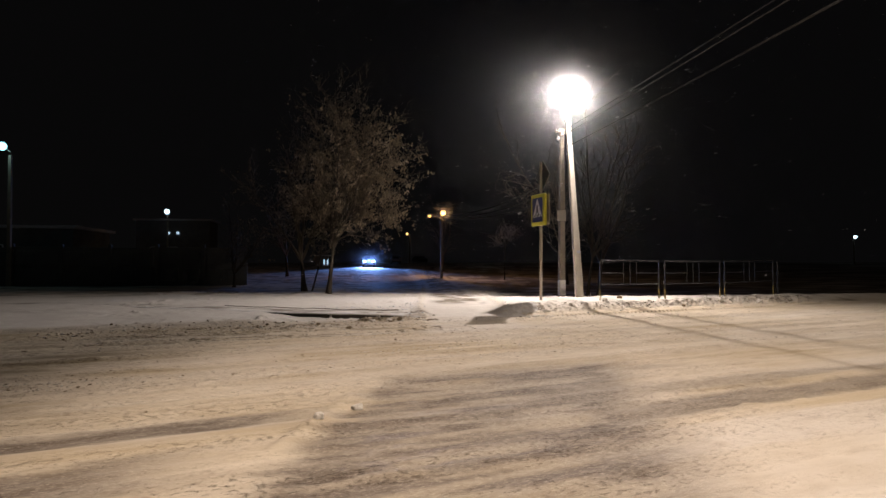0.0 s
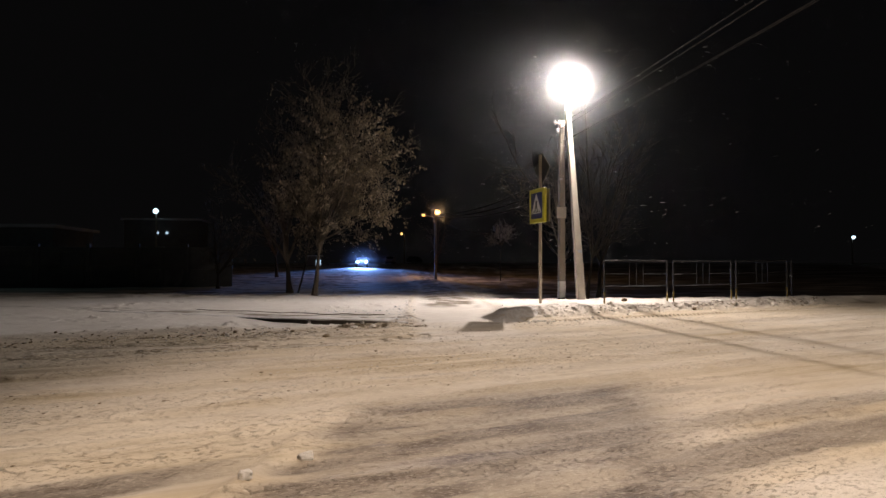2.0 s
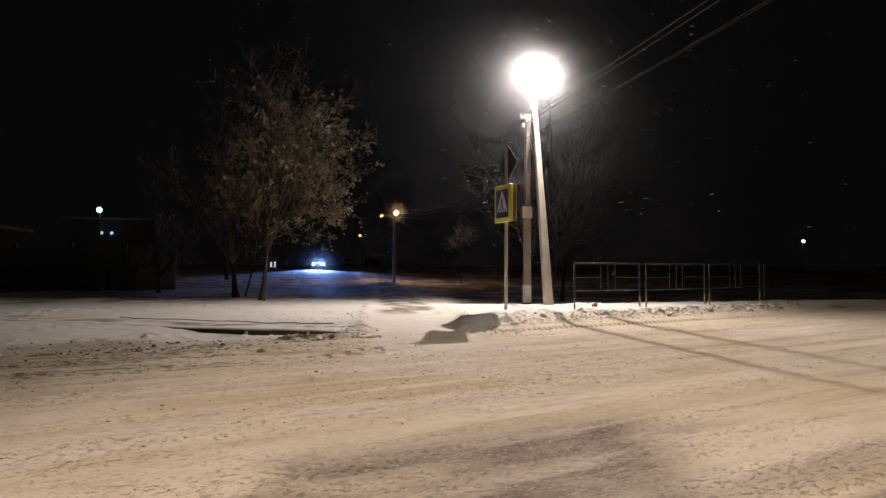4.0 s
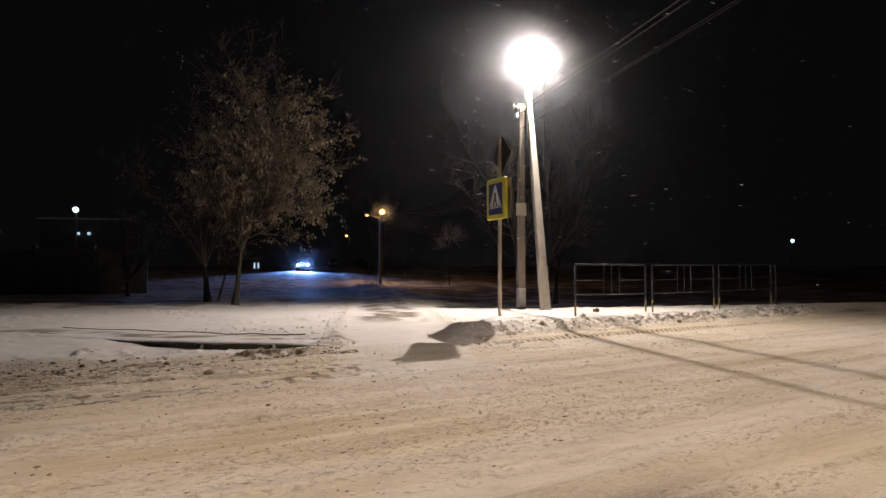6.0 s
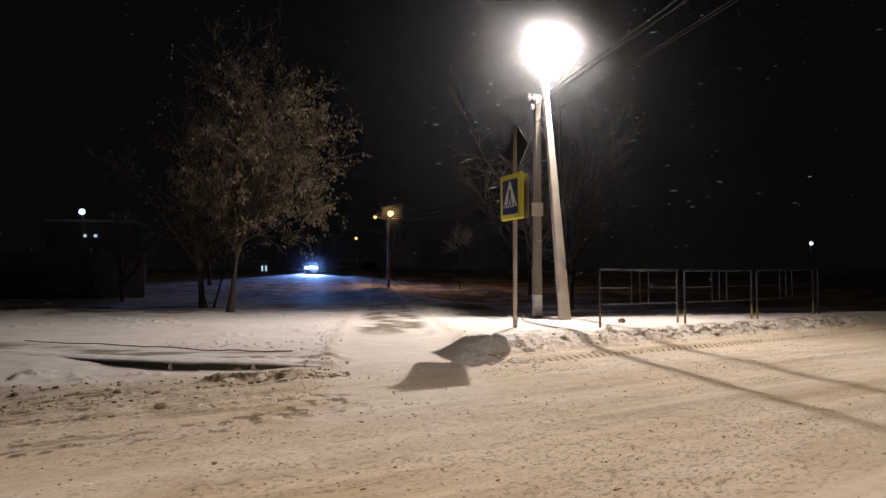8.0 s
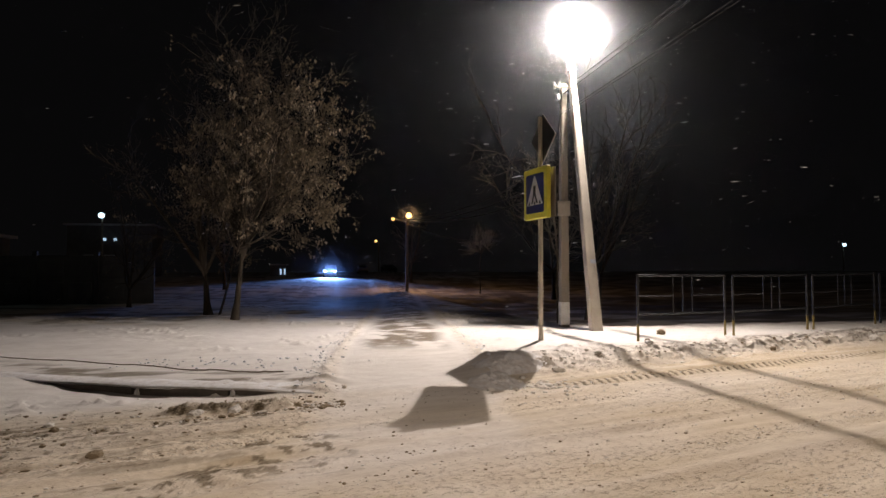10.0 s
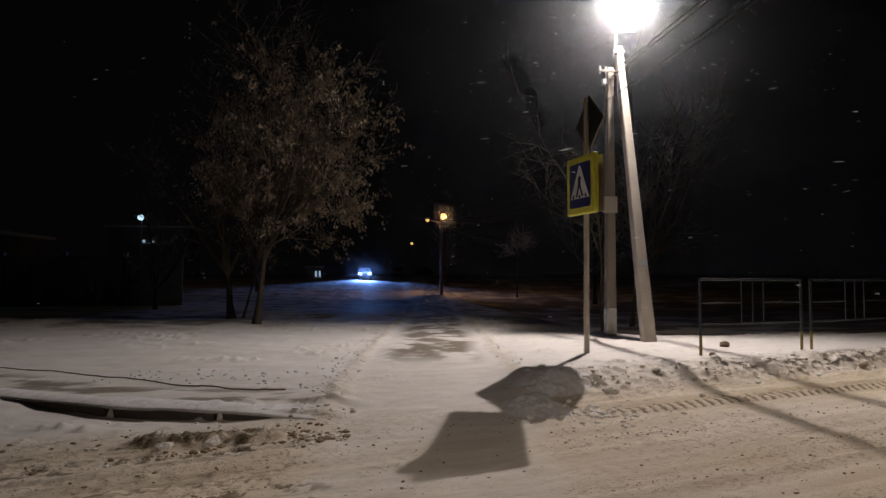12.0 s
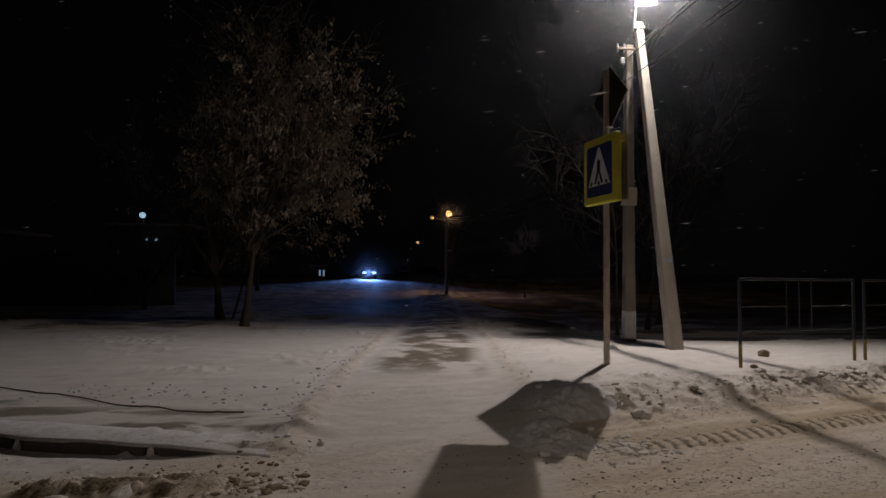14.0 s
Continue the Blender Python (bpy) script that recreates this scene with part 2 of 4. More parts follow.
def ground(x, y):
    """Height and the amounts of dirt, soil and ice at x, y (arrays)."""
    x, y = np.asarray(x, float), np.asarray(y, float)
    v = (y - 15.7 - 0.287 * x) / 1.04
    s = x * COS + y * SIN
    q = -x * SIN + y * COS
    wob = (fbm(x * 0.7, y * 0.7, 3) - 0.5)
    near = step(60, 25, y) * step(40, 20, np.abs(x))
    path_x = 3.35 + 0.125 * (y - 17)
    on_path = step(1.45, 0.85, np.abs(x - path_x) + 0.5 * wob) * step(-0.3, 0.6, v)
    right = step(3.9, 5.4, x - 0.12 * (y - 17))
    edge_noise = 0.5 * (fbm(s * 1.1, q * 1.1, 11) - 0.5)
    # right-hand bank
    bank = 0.20 * step(0.05, 0.75, v + edge_noise) + 0.03 * step(0.2, 0.8, v + edge_noise) * step(1.7, 0.8, v)
    # left-hand verge behind the kerb
    d = y - np.interp(x, KERB_X, KERB_Y)
    front = -0.025 + 0.06 * step(0.7, 1.9, x) + 0.105 * step(-0.9, -2.4, x) + 0.03 * fbm(x * 1.3, y * 0.2, 63, 3)
    verge = front * step(-0.2, 0.35, v) * step(0.05, -0.02, d) + 0.085 * step(0.02, 0.10, d) + 0.02 * step(0.3, 1.6, d)
    left = step(2.7, 1.9, x - 0.12 * (y - 17))
    z = 0.12 + right * bank + left * verge + (1 - right) * (1 - left) * 0.14 * step(0, 3.5, v)
    soft = step(22.5, 28, y) * (1 - right) + step(21.8, 25.0, y) * right
    z = z * (1 - soft) + 0.18 * soft
    z -= 0.6 * step(24.3, 28.5, y) * step(8.6, 11.0, x) * step(58, 36, y)
    lane_x = 3.2 + 0.06 * (y - 40)
    start = 44 + 16 * step(0.5, 8.0, x - lane_x)
    z += 1.15 * np.clip((y - start) / (92 - start), 0, 1) ** 1.3 + 0.6 * step(92, 135, y)
    z += 0.10 * step(3.2, 2.4, np.abs(x - lane_x + 0.5)) * -step(28, 34, y) * step(140, 100, y)
    z += step(30, 36, y) * step(110, 60, y) * (0.10 * (fbm(x * 0.35, y * 0.22, 141, 4) - 0.5) + 0.06 * (fbm(x * 1.5, y * 0.6, 143, 3) - 0.5))
    # relief
    off = step(-0.2, 0.7, v)
    strip = step(1.35, 0.9, np.abs(x - path_x) + 0.4 * wob) * step(-4.5, -2.0, v)
    rut = (1 - 0.8 * strip) * (fbm(s * 0.35, q * 3.2, 21, 4) - 0.5)
    crumb = fbm(s * 6.0, q * 9.0, 31, 3) - 0.5
    chunk = np.clip(fbm(s * 5.0, q * 7.0, 41, 3) - 0.60, 0, 1)
    z += near * (1 - off) * (0.060 * rut + 0.035 * (fbm(s * 0.14, q * 8.0, 23, 3) - 0.5) + 0.012 * crumb + 0.07 * chunk * step(0.42, 0.62, fbm(s * 0.5, q * 1.1, 51, 3)))
    z += near * (1 - off) * step(3, 5, y) * 0.09 * np.clip(fbm(s * 3.0, q * 9.0, 131, 3) - 0.57, 0, 1) * step(0.46, 0.58, fbm(s * 0.2, q * 1.5, 133, 3))
    for k, v0 in enumerate((-0.7, -1.35, -1.9, -2.6, -3.1, -3.9, -4.5, -5.3, -6.1, -6.6, -7.4, -8.2)):
        line = v - v0 - 0.12 * np.sin(s * 0.3 + k) - 0.05 * np.sin(s * 0.9 + 2 * k)
        z += near * (1 - 0.7 * strip) * 0.028 * np.exp(-(line / 0.065) ** 2) * step(0.42, 0.58, fbm(s * 0.35, np.full_like(s, 3.7 * k), 161 + k, 3))
    drift = fbm(x * 0.8, y * 1.3, 61, 4) - 0.5
    lumps = np.clip(fbm(x * 7, y * 7, 71, 3) - 0.58, 0, 1)
    crowd = step(0.5, 0.68, fbm(x * 0.6, y * 0.8, 81, 3))
    z += near * off * (1 - on_path) * (0.07 * drift + 0.28 * lumps * crowd + 0.007 * crumb)
    brim = step(0.0, 0.25, v) * step(1.25, 0.7, v) * right
    z += near * brim * (0.10 * (fbm(x * 4.2, y * 4.2, 91, 3) - 0.5) + 0.03 * crumb)
    ridge = step(0.22, 0.0, np.abs(np.abs(x - path_x) - 1.25 + 0.25 * wob)) * off
    z += near * ridge * (0.015 + 0.10 * np.clip(fbm(x * 6, y * 6, 95, 3) - 0.45, 0, 1))
    z += near * on_path * 0.02 * (fbm(x * 2.5, y * 5, 97, 3) - 0.5)
    # tread prints
    tread = step(-0.86, -0.78, v) * step(-0.34, -0.42, v) * step(4.6, 5.4, x) * step(30, 14, x)
    z -= near * tread * 0.002 * step(0.1, 0.5, np.sin(s * 44 + 16 * np.abs(v + 0.6)) + 0.5 * crumb)
    tread2 = step(-2.1, -2.0, v) * step(-1.7, -1.8, v) * step(5.0, 7.0, x)
    z -= near * tread2 * 0.012 * step(0.1, 0.5, np.sin(s * 50 - 20 * v))
    # bare and swept strips
    mottle = fbm(s * 0.9, q * 4.5, 101, 4)
    swept = step(-0.15, 0.25, x + 0.3 - 0.3 * (y - 5.05) + 0.5 * (mottle - 0.5)) * step(2.9, 1.9, x - 0.33 * (y - 4.0) + 0.6 * (mottle - 0.5)) * step(8.3, 7.0, y - 0.3 * x) * step(0, 3, y)
    dark = np.zeros_like(x)
    for mid, half, x0, x1, w in ((-9.25, 0.22, -30, 0.3, 1.0), (-10.45, 0.44, -30, -0.6, 1.0), (-8.75, 0.10, 0.5, 5, 0.7), (-10.6, 0.32, 1.5, 12, 0.8), (-9.95, 0.22, 1.0, 30, 0.55), (-11.9, 0.3, -2, 1.6, 0.9)):
        bend = mid + 0.25 * np.sin(s * 0.25)
        dark = np.maximum(dark, w * step(half + 0.12, half - 0.14, np.abs(v - bend) + 0.45 * (mottle - 0.5)) * step(x0, x0 + 1.0, x) * step(x1, x1 - 1.5, x))
    ice = np.clip(np.maximum(dark, swept * (0.55 + 0.45 * step(0.35, 0.6, mottle))), 0, 1)
    z -= near * 0.025 * swept + near * 0.018 * dark
    windrow = step(0.16, 0.0, np.abs(x + 0.42 - 0.3 * (y - 5.05))) * step(4.6, 5.1, y) * step(7.3, 6.6, y)
    z += near * windrow * (0.03 + 0.05 * (mottle - 0.4))
    dirt = (1 - off) * (0.92 + 0.9 * (fbm(s * 0.25, q * 1.4, 111, 4) - 0.5)) + off * (0.12 + 0.08 * on_path * step(24, 18, y))
    dirt -= 0.35 * step(-10.7, -11.2, v + 0.5 * (mottle - 0.5)) * step(1.4, 2.4, x)
    dirt -= 0.45 * strip * (1 - off)
    dirt += 0.22 * brim + 0.3 * ridge + 0.5 * step(0.5, 0.7, fbm(x * 0.9, y * 0.9, 113, 4)) * off * (1 - right) * step(26, 30, y)
    soil = 0.35 * step(0.64, 0.76, fbm(s * 1.2, q * 6.5, 121, 4)) * step(-3.6, -1.0, v) * step(0.35, 0.0, v) * (1 - right) * (1 - on_path) * step(3.0, 2.0, x)
    soil = np.maximum(soil, 0.8 * brim * step(0.62, 0.72, fbm(x * 4, y * 4, 123, 4)))
    soil = np.maximum(soil, 0.8 * step(0.48, 0.62, fbm(x * 1.6, y * 4.5, 125, 5)) * left * step(0.15, 0.5, d) * step(1.6, 0.8, d))
    soil = np.maximum(soil, 0.75 * step(0.5, 0.62, fbm(x * 0.8, y * 1.6, 127, 4)) * step(27, 31, y) * (1 - on_path))
    soil = np.maximum(soil, 0.9 * step(0.33, 0.58, fbm(x * 2.4, y * 2.0, 129, 5)) * step(1.05, 0.6, np.abs(x - path_x) + 0.3 * wob) * step(19.4, 21, y))
    soil = np.maximum(soil, 0.85 * step(0.42, 0.56, fbm(x * 0.5, y * 0.9, 137, 4)) * step(1.8, 3.2, x - path_x) * step(27, 30, y))
    worn = step(2.3, 0.9, np.abs(x - lane_x - 0.2 + 1.2 * wob)) * step(29.5, 33, y) * step(150, 90, y)
    ice = np.maximum(ice, 0.8 * worn * (0.5 + 0.5 * step(0.35, 0.55, fbm(x * 0.5, y * 0.12, 151, 4))))
    return z, np.clip(dirt, 0, 1), np.clip(soil, 0, 1), ice


def height(x, y):
    return float(ground(np.array([x]), np.array([y]))[0][0])


def spread(lo, hi, pitch, far_lo, far_hi, growth=1.13):
    mid = list(np.arange(lo, hi, pitch))
    below, above, gap = [], [], pitch
    p = lo
    while p > far_lo:
        gap *= growth
        p -= gap
        below.append(p)
    p, gap = mid[-1], pitch
    while p < far_hi:
        gap *= growth
        p += gap
        above.append(p)
    return np.array(below[::-1] + mid + above)


FINE = ((4.7, 17.5, -1.5, 1.25), (-4.6, 2.75, -3.3, 0.12))


def chip(x, y, scale, seed):
    """Broken, creased lumps between 0 and 1."""
    a = np.abs(2 * fbm(x * scale, y * scale, seed, 4) - 1)
    b = np.abs(2 * fbm(x * scale * 2.3 + 3.1, y * scale * 2.3, seed + 7, 3) - 1)
    return np.sqrt(np.clip(0.65 * a + 0.35 * b, 0, 1))


def fine_relief(x, y):
    """Crumbled bank, heap, ruts and tread prints on the finely built strips."""
    v = (y - 15.7 - 0.287 * x) / 1.04
    s = x * COS + y * SIN
    q = -x * SIN + y * COS
    right, left = step(5.0, 6.2, x), step(2.75, 2.2, x)
    lumps, small = chip(x, y, 5.2, 401), chip(x, y, 11.0, 411)
    z = right * step(0.0, 0.3, v) * step(1.2, 0.6, v) * (0.035 * lumps * (0.6 + 0.8 * step(12, 16, x)) + 0.06 * small - 0.05)
    z += right * 0.10 * small * step(-0.45, -0.05, v) * step(0.4, 0.0, v) * step(0.45, 0.6, fbm(x * 1.5, y * 1.5, 421))
    heap = np.exp(-((y - 15.58 - 0.06 * x) / 0.19) ** 2) * step(0.25, 0.6, x) * step(2.5, 1.9, x)
    z += heap * (0.09 * lumps + 0.11 * small)
    rows = np.clip(np.sin(v * 10.5 + 1.6 * (fbm(s * 0.8, q * 0.8, 431) - 0.5)), -1, 1)
    z += left * step(-0.1, -0.5, v) * (0.026 * rows * step(-1.5, 1.0, x) + 0.016 * small * step(0.46, 0.60, fbm(s * 0.8, q * 2.0, 441)) + (0.05 * (chip(x, y, 19.0, 495) - 0.4) + 0.03 * (chip(x, y, 38.0, 499) - 0.4)) * step(0.36, 0.52, fbm(s * 0.6, q * 3.0, 497)) - 0.01)
    z += 0.02 * (small - 0.4) * step(0.4, 0.6, fbm(s * 1.2, q * 3.0, 451))
    print_band = step(-1.0, -0.95, v) * step(-0.58, -0.63, v) * step(4.9, 5.3, x + 0.6 * (small - 0.5)) * step(17, 12, x)
    bars = step(0.15, 0.55, np.sin(s * 42 - 17 * (v + 0.8)) + 0.9 * (small - 0.45))
    z -= 0.010 * print_band * bars
    soil = np.maximum(0.9 * print_band * step(0.1, 0.6, np.sin(s * 42 - 17 * (v + 0.8)) + 0.9 * (small - 0.45)), 1.0 * step(0.1, 0.35, heap) * step(0.40, 0.54, fbm(x * 8, y * 8, 481, 4)))
    soil = np.maximum(soil, 0.6 * right * step(0.05, 0.3, v) * step(1.1, 0.8, v) * step(0.42, 0.28, lumps) * step(0.42, 0.58, fbm(x * 2.0, y * 2.0, 461)))
    soil = np.maximum(soil, left * 0.85 * np.maximum(0.5 * step(0.58, 0.68, fbm(s * 1.2, q * 9.0, 471)), step(0.56, 0.62, fbm(s * 8.0, q * 14.0, 473, 3)) * step(0.42, 0.54, fbm(s * 0.5, q * 3.5, 475))) * step(-0.1, -0.4, v))
    return z, soil


def build_sheet(name, gx, gy, z, dirt, soil, ice, label, category):
    h, w = gx.shape
    verts = np.column_stack([gx.ravel(), gy.ravel(), z.ravel()])
    a = (np.arange(h - 1)[:, None] * w + np.arange(w - 1)[None, :]).ravel()
    quads = np.column_stack([a, a + 1, a + w + 1, a + w]).astype(np.int32)
    me = bpy.data.meshes.new(name)
    me.vertices.add(len(verts))
    me.vertices.foreach_set("co", verts.astype(np.float32).ravel())
    me.loops.add(quads.size)
    me.loops.foreach_set("vertex_index", quads.ravel())
    me.polygons.add(len(quads))
    me.polygons.foreach_set("loop_start", np.arange(0, quads.size, 4, dtype=np.int32))
    me.polygons.foreach_set("use_smooth", np.ones(len(quads), dtype=bool))
    me.update(calc_edges=True)
    for key, values in (("dirt", dirt), ("soil", soil), ("ice", ice)):
        me.attributes.new(key, "FLOAT", "POINT").data.foreach_set("value", np.clip(values, 0, 1).ravel().astype(np.float32))
    me.materials.append(M_GROUND)
    return tagged(new(name, me), label, category, kind="structure")


def inside(x, y, grow):
    """1 within the finely built strips, fading over `grow` at their rims."""
    v = (y - 15.7 - 0.287 * x) / 1.04
    m = np.zeros_like(x)
    nibble = 0.7 * step(0.25, 0.8, fbm(x * 1.3, y * 1.3, 491, 3))
    for x0, x1, v0, v1 in FINE:
        m = np.maximum(m, step(x0, x0 + grow, x) * step(x1, x1 - 2.5 * grow, x + nibble) * step(v0, v0 + grow, v) * step(v1, v1 - grow, v))
    return m


def build_fine():
    for (x0, x1, v0, v1), name, label in zip(FINE, ("snow_bank", "snow_verge"), ("broken bank of dirty snow with tyre prints along the kerb", "rutted dirty snow and crumbled heap at the verge")):
        xs, vs = np.arange(x0, x1, 0.025), np.arange(v0, v1, 0.025)
        gx, gv = np.meshgrid(xs, vs)
        gy = 15.7 + 0.287 * gx + 1.04 * gv
        z, dirt, soil, ice = ground(gx.ravel(), gy.ravel())
        fz, fs = fine_relief(gx.ravel(), gy.ravel())
        k = inside(gx.ravel(), gy.ravel(), 0.3)
        z = z + fz * step(0.5, 1.0, k) + 0.003 - 0.03 * (1 - step(0, 0.35, k))
        build_sheet(name, gx, gy, z, dirt, np.maximum(soil, fs * k), ice, label, "snow bank")


def build_ground():
    xs = spread(-6.5, 13.0, 0.05, -900, 900, 1.10)
    ys = np.concatenate([spread(3.2, 19.5, 0.05, -700, 3, 1.16), np.arange(19.5, 31, 0.09), spread(31, 31.2, 0.1, 31, 1500, 1.05)[1:]])
    ys = np.unique(np.round(ys[(ys <= 19.5) | (ys > 19.49)], 4))
    keep = np.concatenate([[True], np.diff(ys) > 0.02])
    ys = ys[keep]
    ys = ys[(ys < 19.55) | (ys >= 19.58)]
    gx, gy = np.meshgrid(xs, ys)
    z, dirt, soil, ice = ground(gx.ravel(), gy.ravel())
    z = z - 0.09 * step(0.6, 1.0, inside(gx.ravel(), gy.ravel(), 0.3))
    build_sheet("ground", gx, gy, z, dirt, soil, ice, "snow-covered road, verge and trodden path, dirty with sand", "ground")


build_ground()
build_fine()


# ---- the crossing: poles, lamp, sign, railing ----
def utility_pole():
    x, y = 8.8, 24.75
    g = height(x, y)
    p = thing("utility_pole", (x, y, g - 0.05), "grey concrete utility pole braced by a leaning strut", "utility pole")
    foot, top = Vector((0, 0, 0)), Vector((0.06, 0.05, 7.1 - g))
    part("post", beam(foot, top, 0.25, 0.25, 0.17, 0.18, bevel=0.025), M_POLE, p)
    part("whitewash", beam((0, 0, 0.1), (0.005, 0.004, 0.75), 0.258, 0.258, 0.252, 0.252, bevel=0.025), M_WHITEWASH, p, "peeling white painted band")
    gs = height(8.46, 22.05)
    a, b = Vector((-0.29, -2.72, gs - g - 0.05)), Vector((0.33, 0.10, 7.65 - g))
    part("strut", beam(a, b, 0.27, 0.25, 0.17, 0.18, bevel=0.025), M_CONCRETE, p)
    at = a.lerp(b, 0.235)
    turn = (b - a).to_track_quat("Z", "Y").to_matrix().to_4x4()
    part("painted_mark", boxed(0.20, 0.006, 0.10, Matrix.Translation(at + Vector((0, -0.122, 0.02))) @ turn @ pose(0, 0, 0, 0, 0, 0), 0.001), M_BLUEMARK, p, "faded pale blue stencilled mark")
    part("notice_plate", boxed(0.36, 0.03, 0.42, pose(-0.03, -0.145, 3.35, 0, 0, -4), 0.01), M_CONCRETE, p, "pale grey plate strapped to the post")
    for z in (3.2, 3.55):
        part("strap", boxed(0.27, 0.27, 0.03, pose(0.01, 0.0, z), 0.004), M_STEEL, p)
    part("clamp", boxed(0.24, 0.24, 0.06, Matrix.Translation(a.lerp(b, 0.975)) @ turn, 0.008), M_STEEL, p)
    part("crossarm", boxed(0.42, 0.05, 0.05, pose(-0.06, -0.10, 6.78, 0, 0, 0), 0.008), M_POLE, p)
    for dx in (-0.34, -0.18):
        bm = rodded((0.12 + dx, 0, 6.73), (0.12 + dx, 0, 6.87), 0.016)
        rod(bm, (0.12 + dx, 0, 6.83), (0.12 + dx, 0, 6.89), 0.03, 0.028, 12)
        rod(bm, (0.12 + dx, 0, 6.89), (0.12 + dx, 0, 6.94), 0.022, 0.012, 12)
        part("insulator", bm, M_STEEL, p, "grey porcelain insulator")
    part("junction_box", boxed(0.10, 0.10, 0.15, pose(-0.14, -0.06, 6.5, 0, 0, 0), 0.015), M_STEEL, p)


def street_lamp():
    p = thing("street_lamp", tuple(LAMP), "glowing white led street lamp on a short steel arm", "street lamp")
    tilt = (Vector((-0.32, -0.83, -0.49))).to_track_quat("-Z", "Y").to_matrix().to_4x4()
    part("arm", rod(rodded((-0.14, 0.42, -0.95), (-0.1, 0.34, -0.1), 0.03), (-0.1, 0.34, -0.1), (0, 0.08, 0.06), 0.03), M_STEEL, p)
    part("housing", boxed(0.50, 0.84, 0.09, tilt @ pose(0, 0, 0.085), 0.03), M_STEEL, p)
    part("led_panel", boxed(0.46, 0.78, 0.02, tilt @ pose(0, 0, 0.026), 0.006), M_LED, p, "brightly glowing led panel")


def cable(name, a, b, sag, r, label, group=""):
    a, b = Vector(a), Vector(b)
    curve = bpy.data.curves.new(name, "CURVE")
    curve.dimensions, curve.bevel_depth, curve.bevel_resolution = "3D", r, 2
    line = curve.splines.new("POLY")
    n = 40
    line.points.add(n)
    for i in range(n + 1):
        k = i / n
        q = a.lerp(b, k) - Vector((0, 0, 4 * sag * k * (1 - k)))
        line.points[i].co = (*q, 1)
    curve.materials.append(M_CABLE)
    me = bpy.data.meshes.new_from_object(bpy.data.objects.new("tmp", curve))
    return tagged(new(name, me), label, "cable", group)


def crossing_sign():
    x, y = 6.5, 20.3
    g = height(x, y)
    p = thing("crossing_sign", (x, y, g - 0.05), "yellow-edged blue pedestrian crossing sign on a thin grey post", "road sign")
    part("post", rodded((0, 0, 0), (0.03, 0.02, 4.95 - g), 0.05, 0.046, 16), M_CONCRETE, p, "grey painted steel post")
    face = pose(-0.07, -0.03, 3.31 - g + 0.05, 0, 0, -81)
    board = part("board", boxed(0.98, 0.10, 1.05, face, 0.03), M_YELLOW, p, "yellow reflective board")
    part("rear_board", boxed(0.96, 0.03, 1.0, face @ pose(0.02, 0.14, 0.0), 0.012), M_POLE, p, "grey sheet-metal back")
    for z in (-0.3, 0.3):
        part("bracket", boxed(0.3, 0.1, 0.04, face @ pose(0, 0.09, z), 0.005), M_STEEL, p)

    def flat(name, corners, material, depth, parent):
        bm = bmesh.new()
        front = [bm.verts.new(face @ Vector((cx, -depth, cz))) for cx, cz in corners]
        back = [bm.verts.new(face @ Vector((cx, -0.045, cz))) for cx, cz in corners]
        n = len(corners)
        bm.faces.new(front)
        for i in range(n):
            bm.faces.new((front[i], back[i], back[(i + 1) % n], front[(i + 1) % n]))
        bmesh.ops.recalc_face_normals(bm, faces=bm.faces)
        part(name, bm, material, parent)

    def rounded(w, h, r):
        pts = []
        for cx, cz, a0 in ((w - r, h - r, 0), (-w + r, h - r, 90), (-w + r, -h + r, 180), (w - r, -h + r, 270)):
            pts += [(cx + r * math.cos(radians(a0 + k * 30)), cz + r * math.sin(radians(a0 + k * 30))) for k in range(4)]
        return pts

    flat("blue_panel", rounded(0.37, 0.40, 0.04), M_BLUE, 0.054, board)
    flat("white_triangle", [(-0.33, -0.235), (0.33, -0.235), (0.02, 0.355), (-0.02, 0.355)], M_WHITE, 0.058, board)
    for c in ([(-0.045, -0.02), (0.03, -0.02), (0.035, 0.16), (-0.03, 0.16)],
              [(-0.045, -0.02), (0.0, -0.02), (-0.06, -0.205), (-0.10, -0.205)],
              [(-0.005, -0.02), (0.035, -0.02), (0.10, -0.205), (0.055, -0.205)],
              [(-0.20, -0.225), (-0.15, -0.225), (-0.135, -0.16), (-0.165, -0.16)],
              [(-0.025, -0.225), (0.025, -0.225), (0.02, -0.17), (-0.02, -0.17)],
              [(0.15, -0.225), (0.20, -0.225), (0.165, -0.16), (0.135, -0.16)]):
        flat("black_bar", [(1.35 * cx, cz) for cx, cz in c], M_BLACK, 0.062, board)
    # diamond priority sign above, seen from its bare back
    half = 0.49
    m = pose(-0.02, -0.03, 4.46 - g + 0.05, 0, 0, -81) @ pose(0, 0.10, 0)
    bm = bmesh.new()
    ring = []
    for depth in (-0.012, 0.012):
        ring.append([bm.verts.new(m @ Vector((half * cx, depth, half * cz))) for cx, cz in ((0.94, -0.06), (1, 0), (0.94, 0.06), (0.06, 0.94), (0, 1), (-0.06, 0.94), (-0.94, 0.06), (-1, 0), (-0.94, -0.06), (-0.06, -0.94), (0, -1), (0.06, -0.94))])
    bm.faces.new(ring[0][::-1]), bm.faces.new(ring[1])
    for k in range(12):
        bm.faces.new((ring[0][k], ring[0][(k + 1) % 12], ring[1][(k + 1) % 12], ring[1][k]))
    bmesh.ops.recalc_face_normals(bm, faces=bm.faces)
    plate = part("diamond_plate", bm, M_BLACK, p, "dark bare back of a diamond sign")
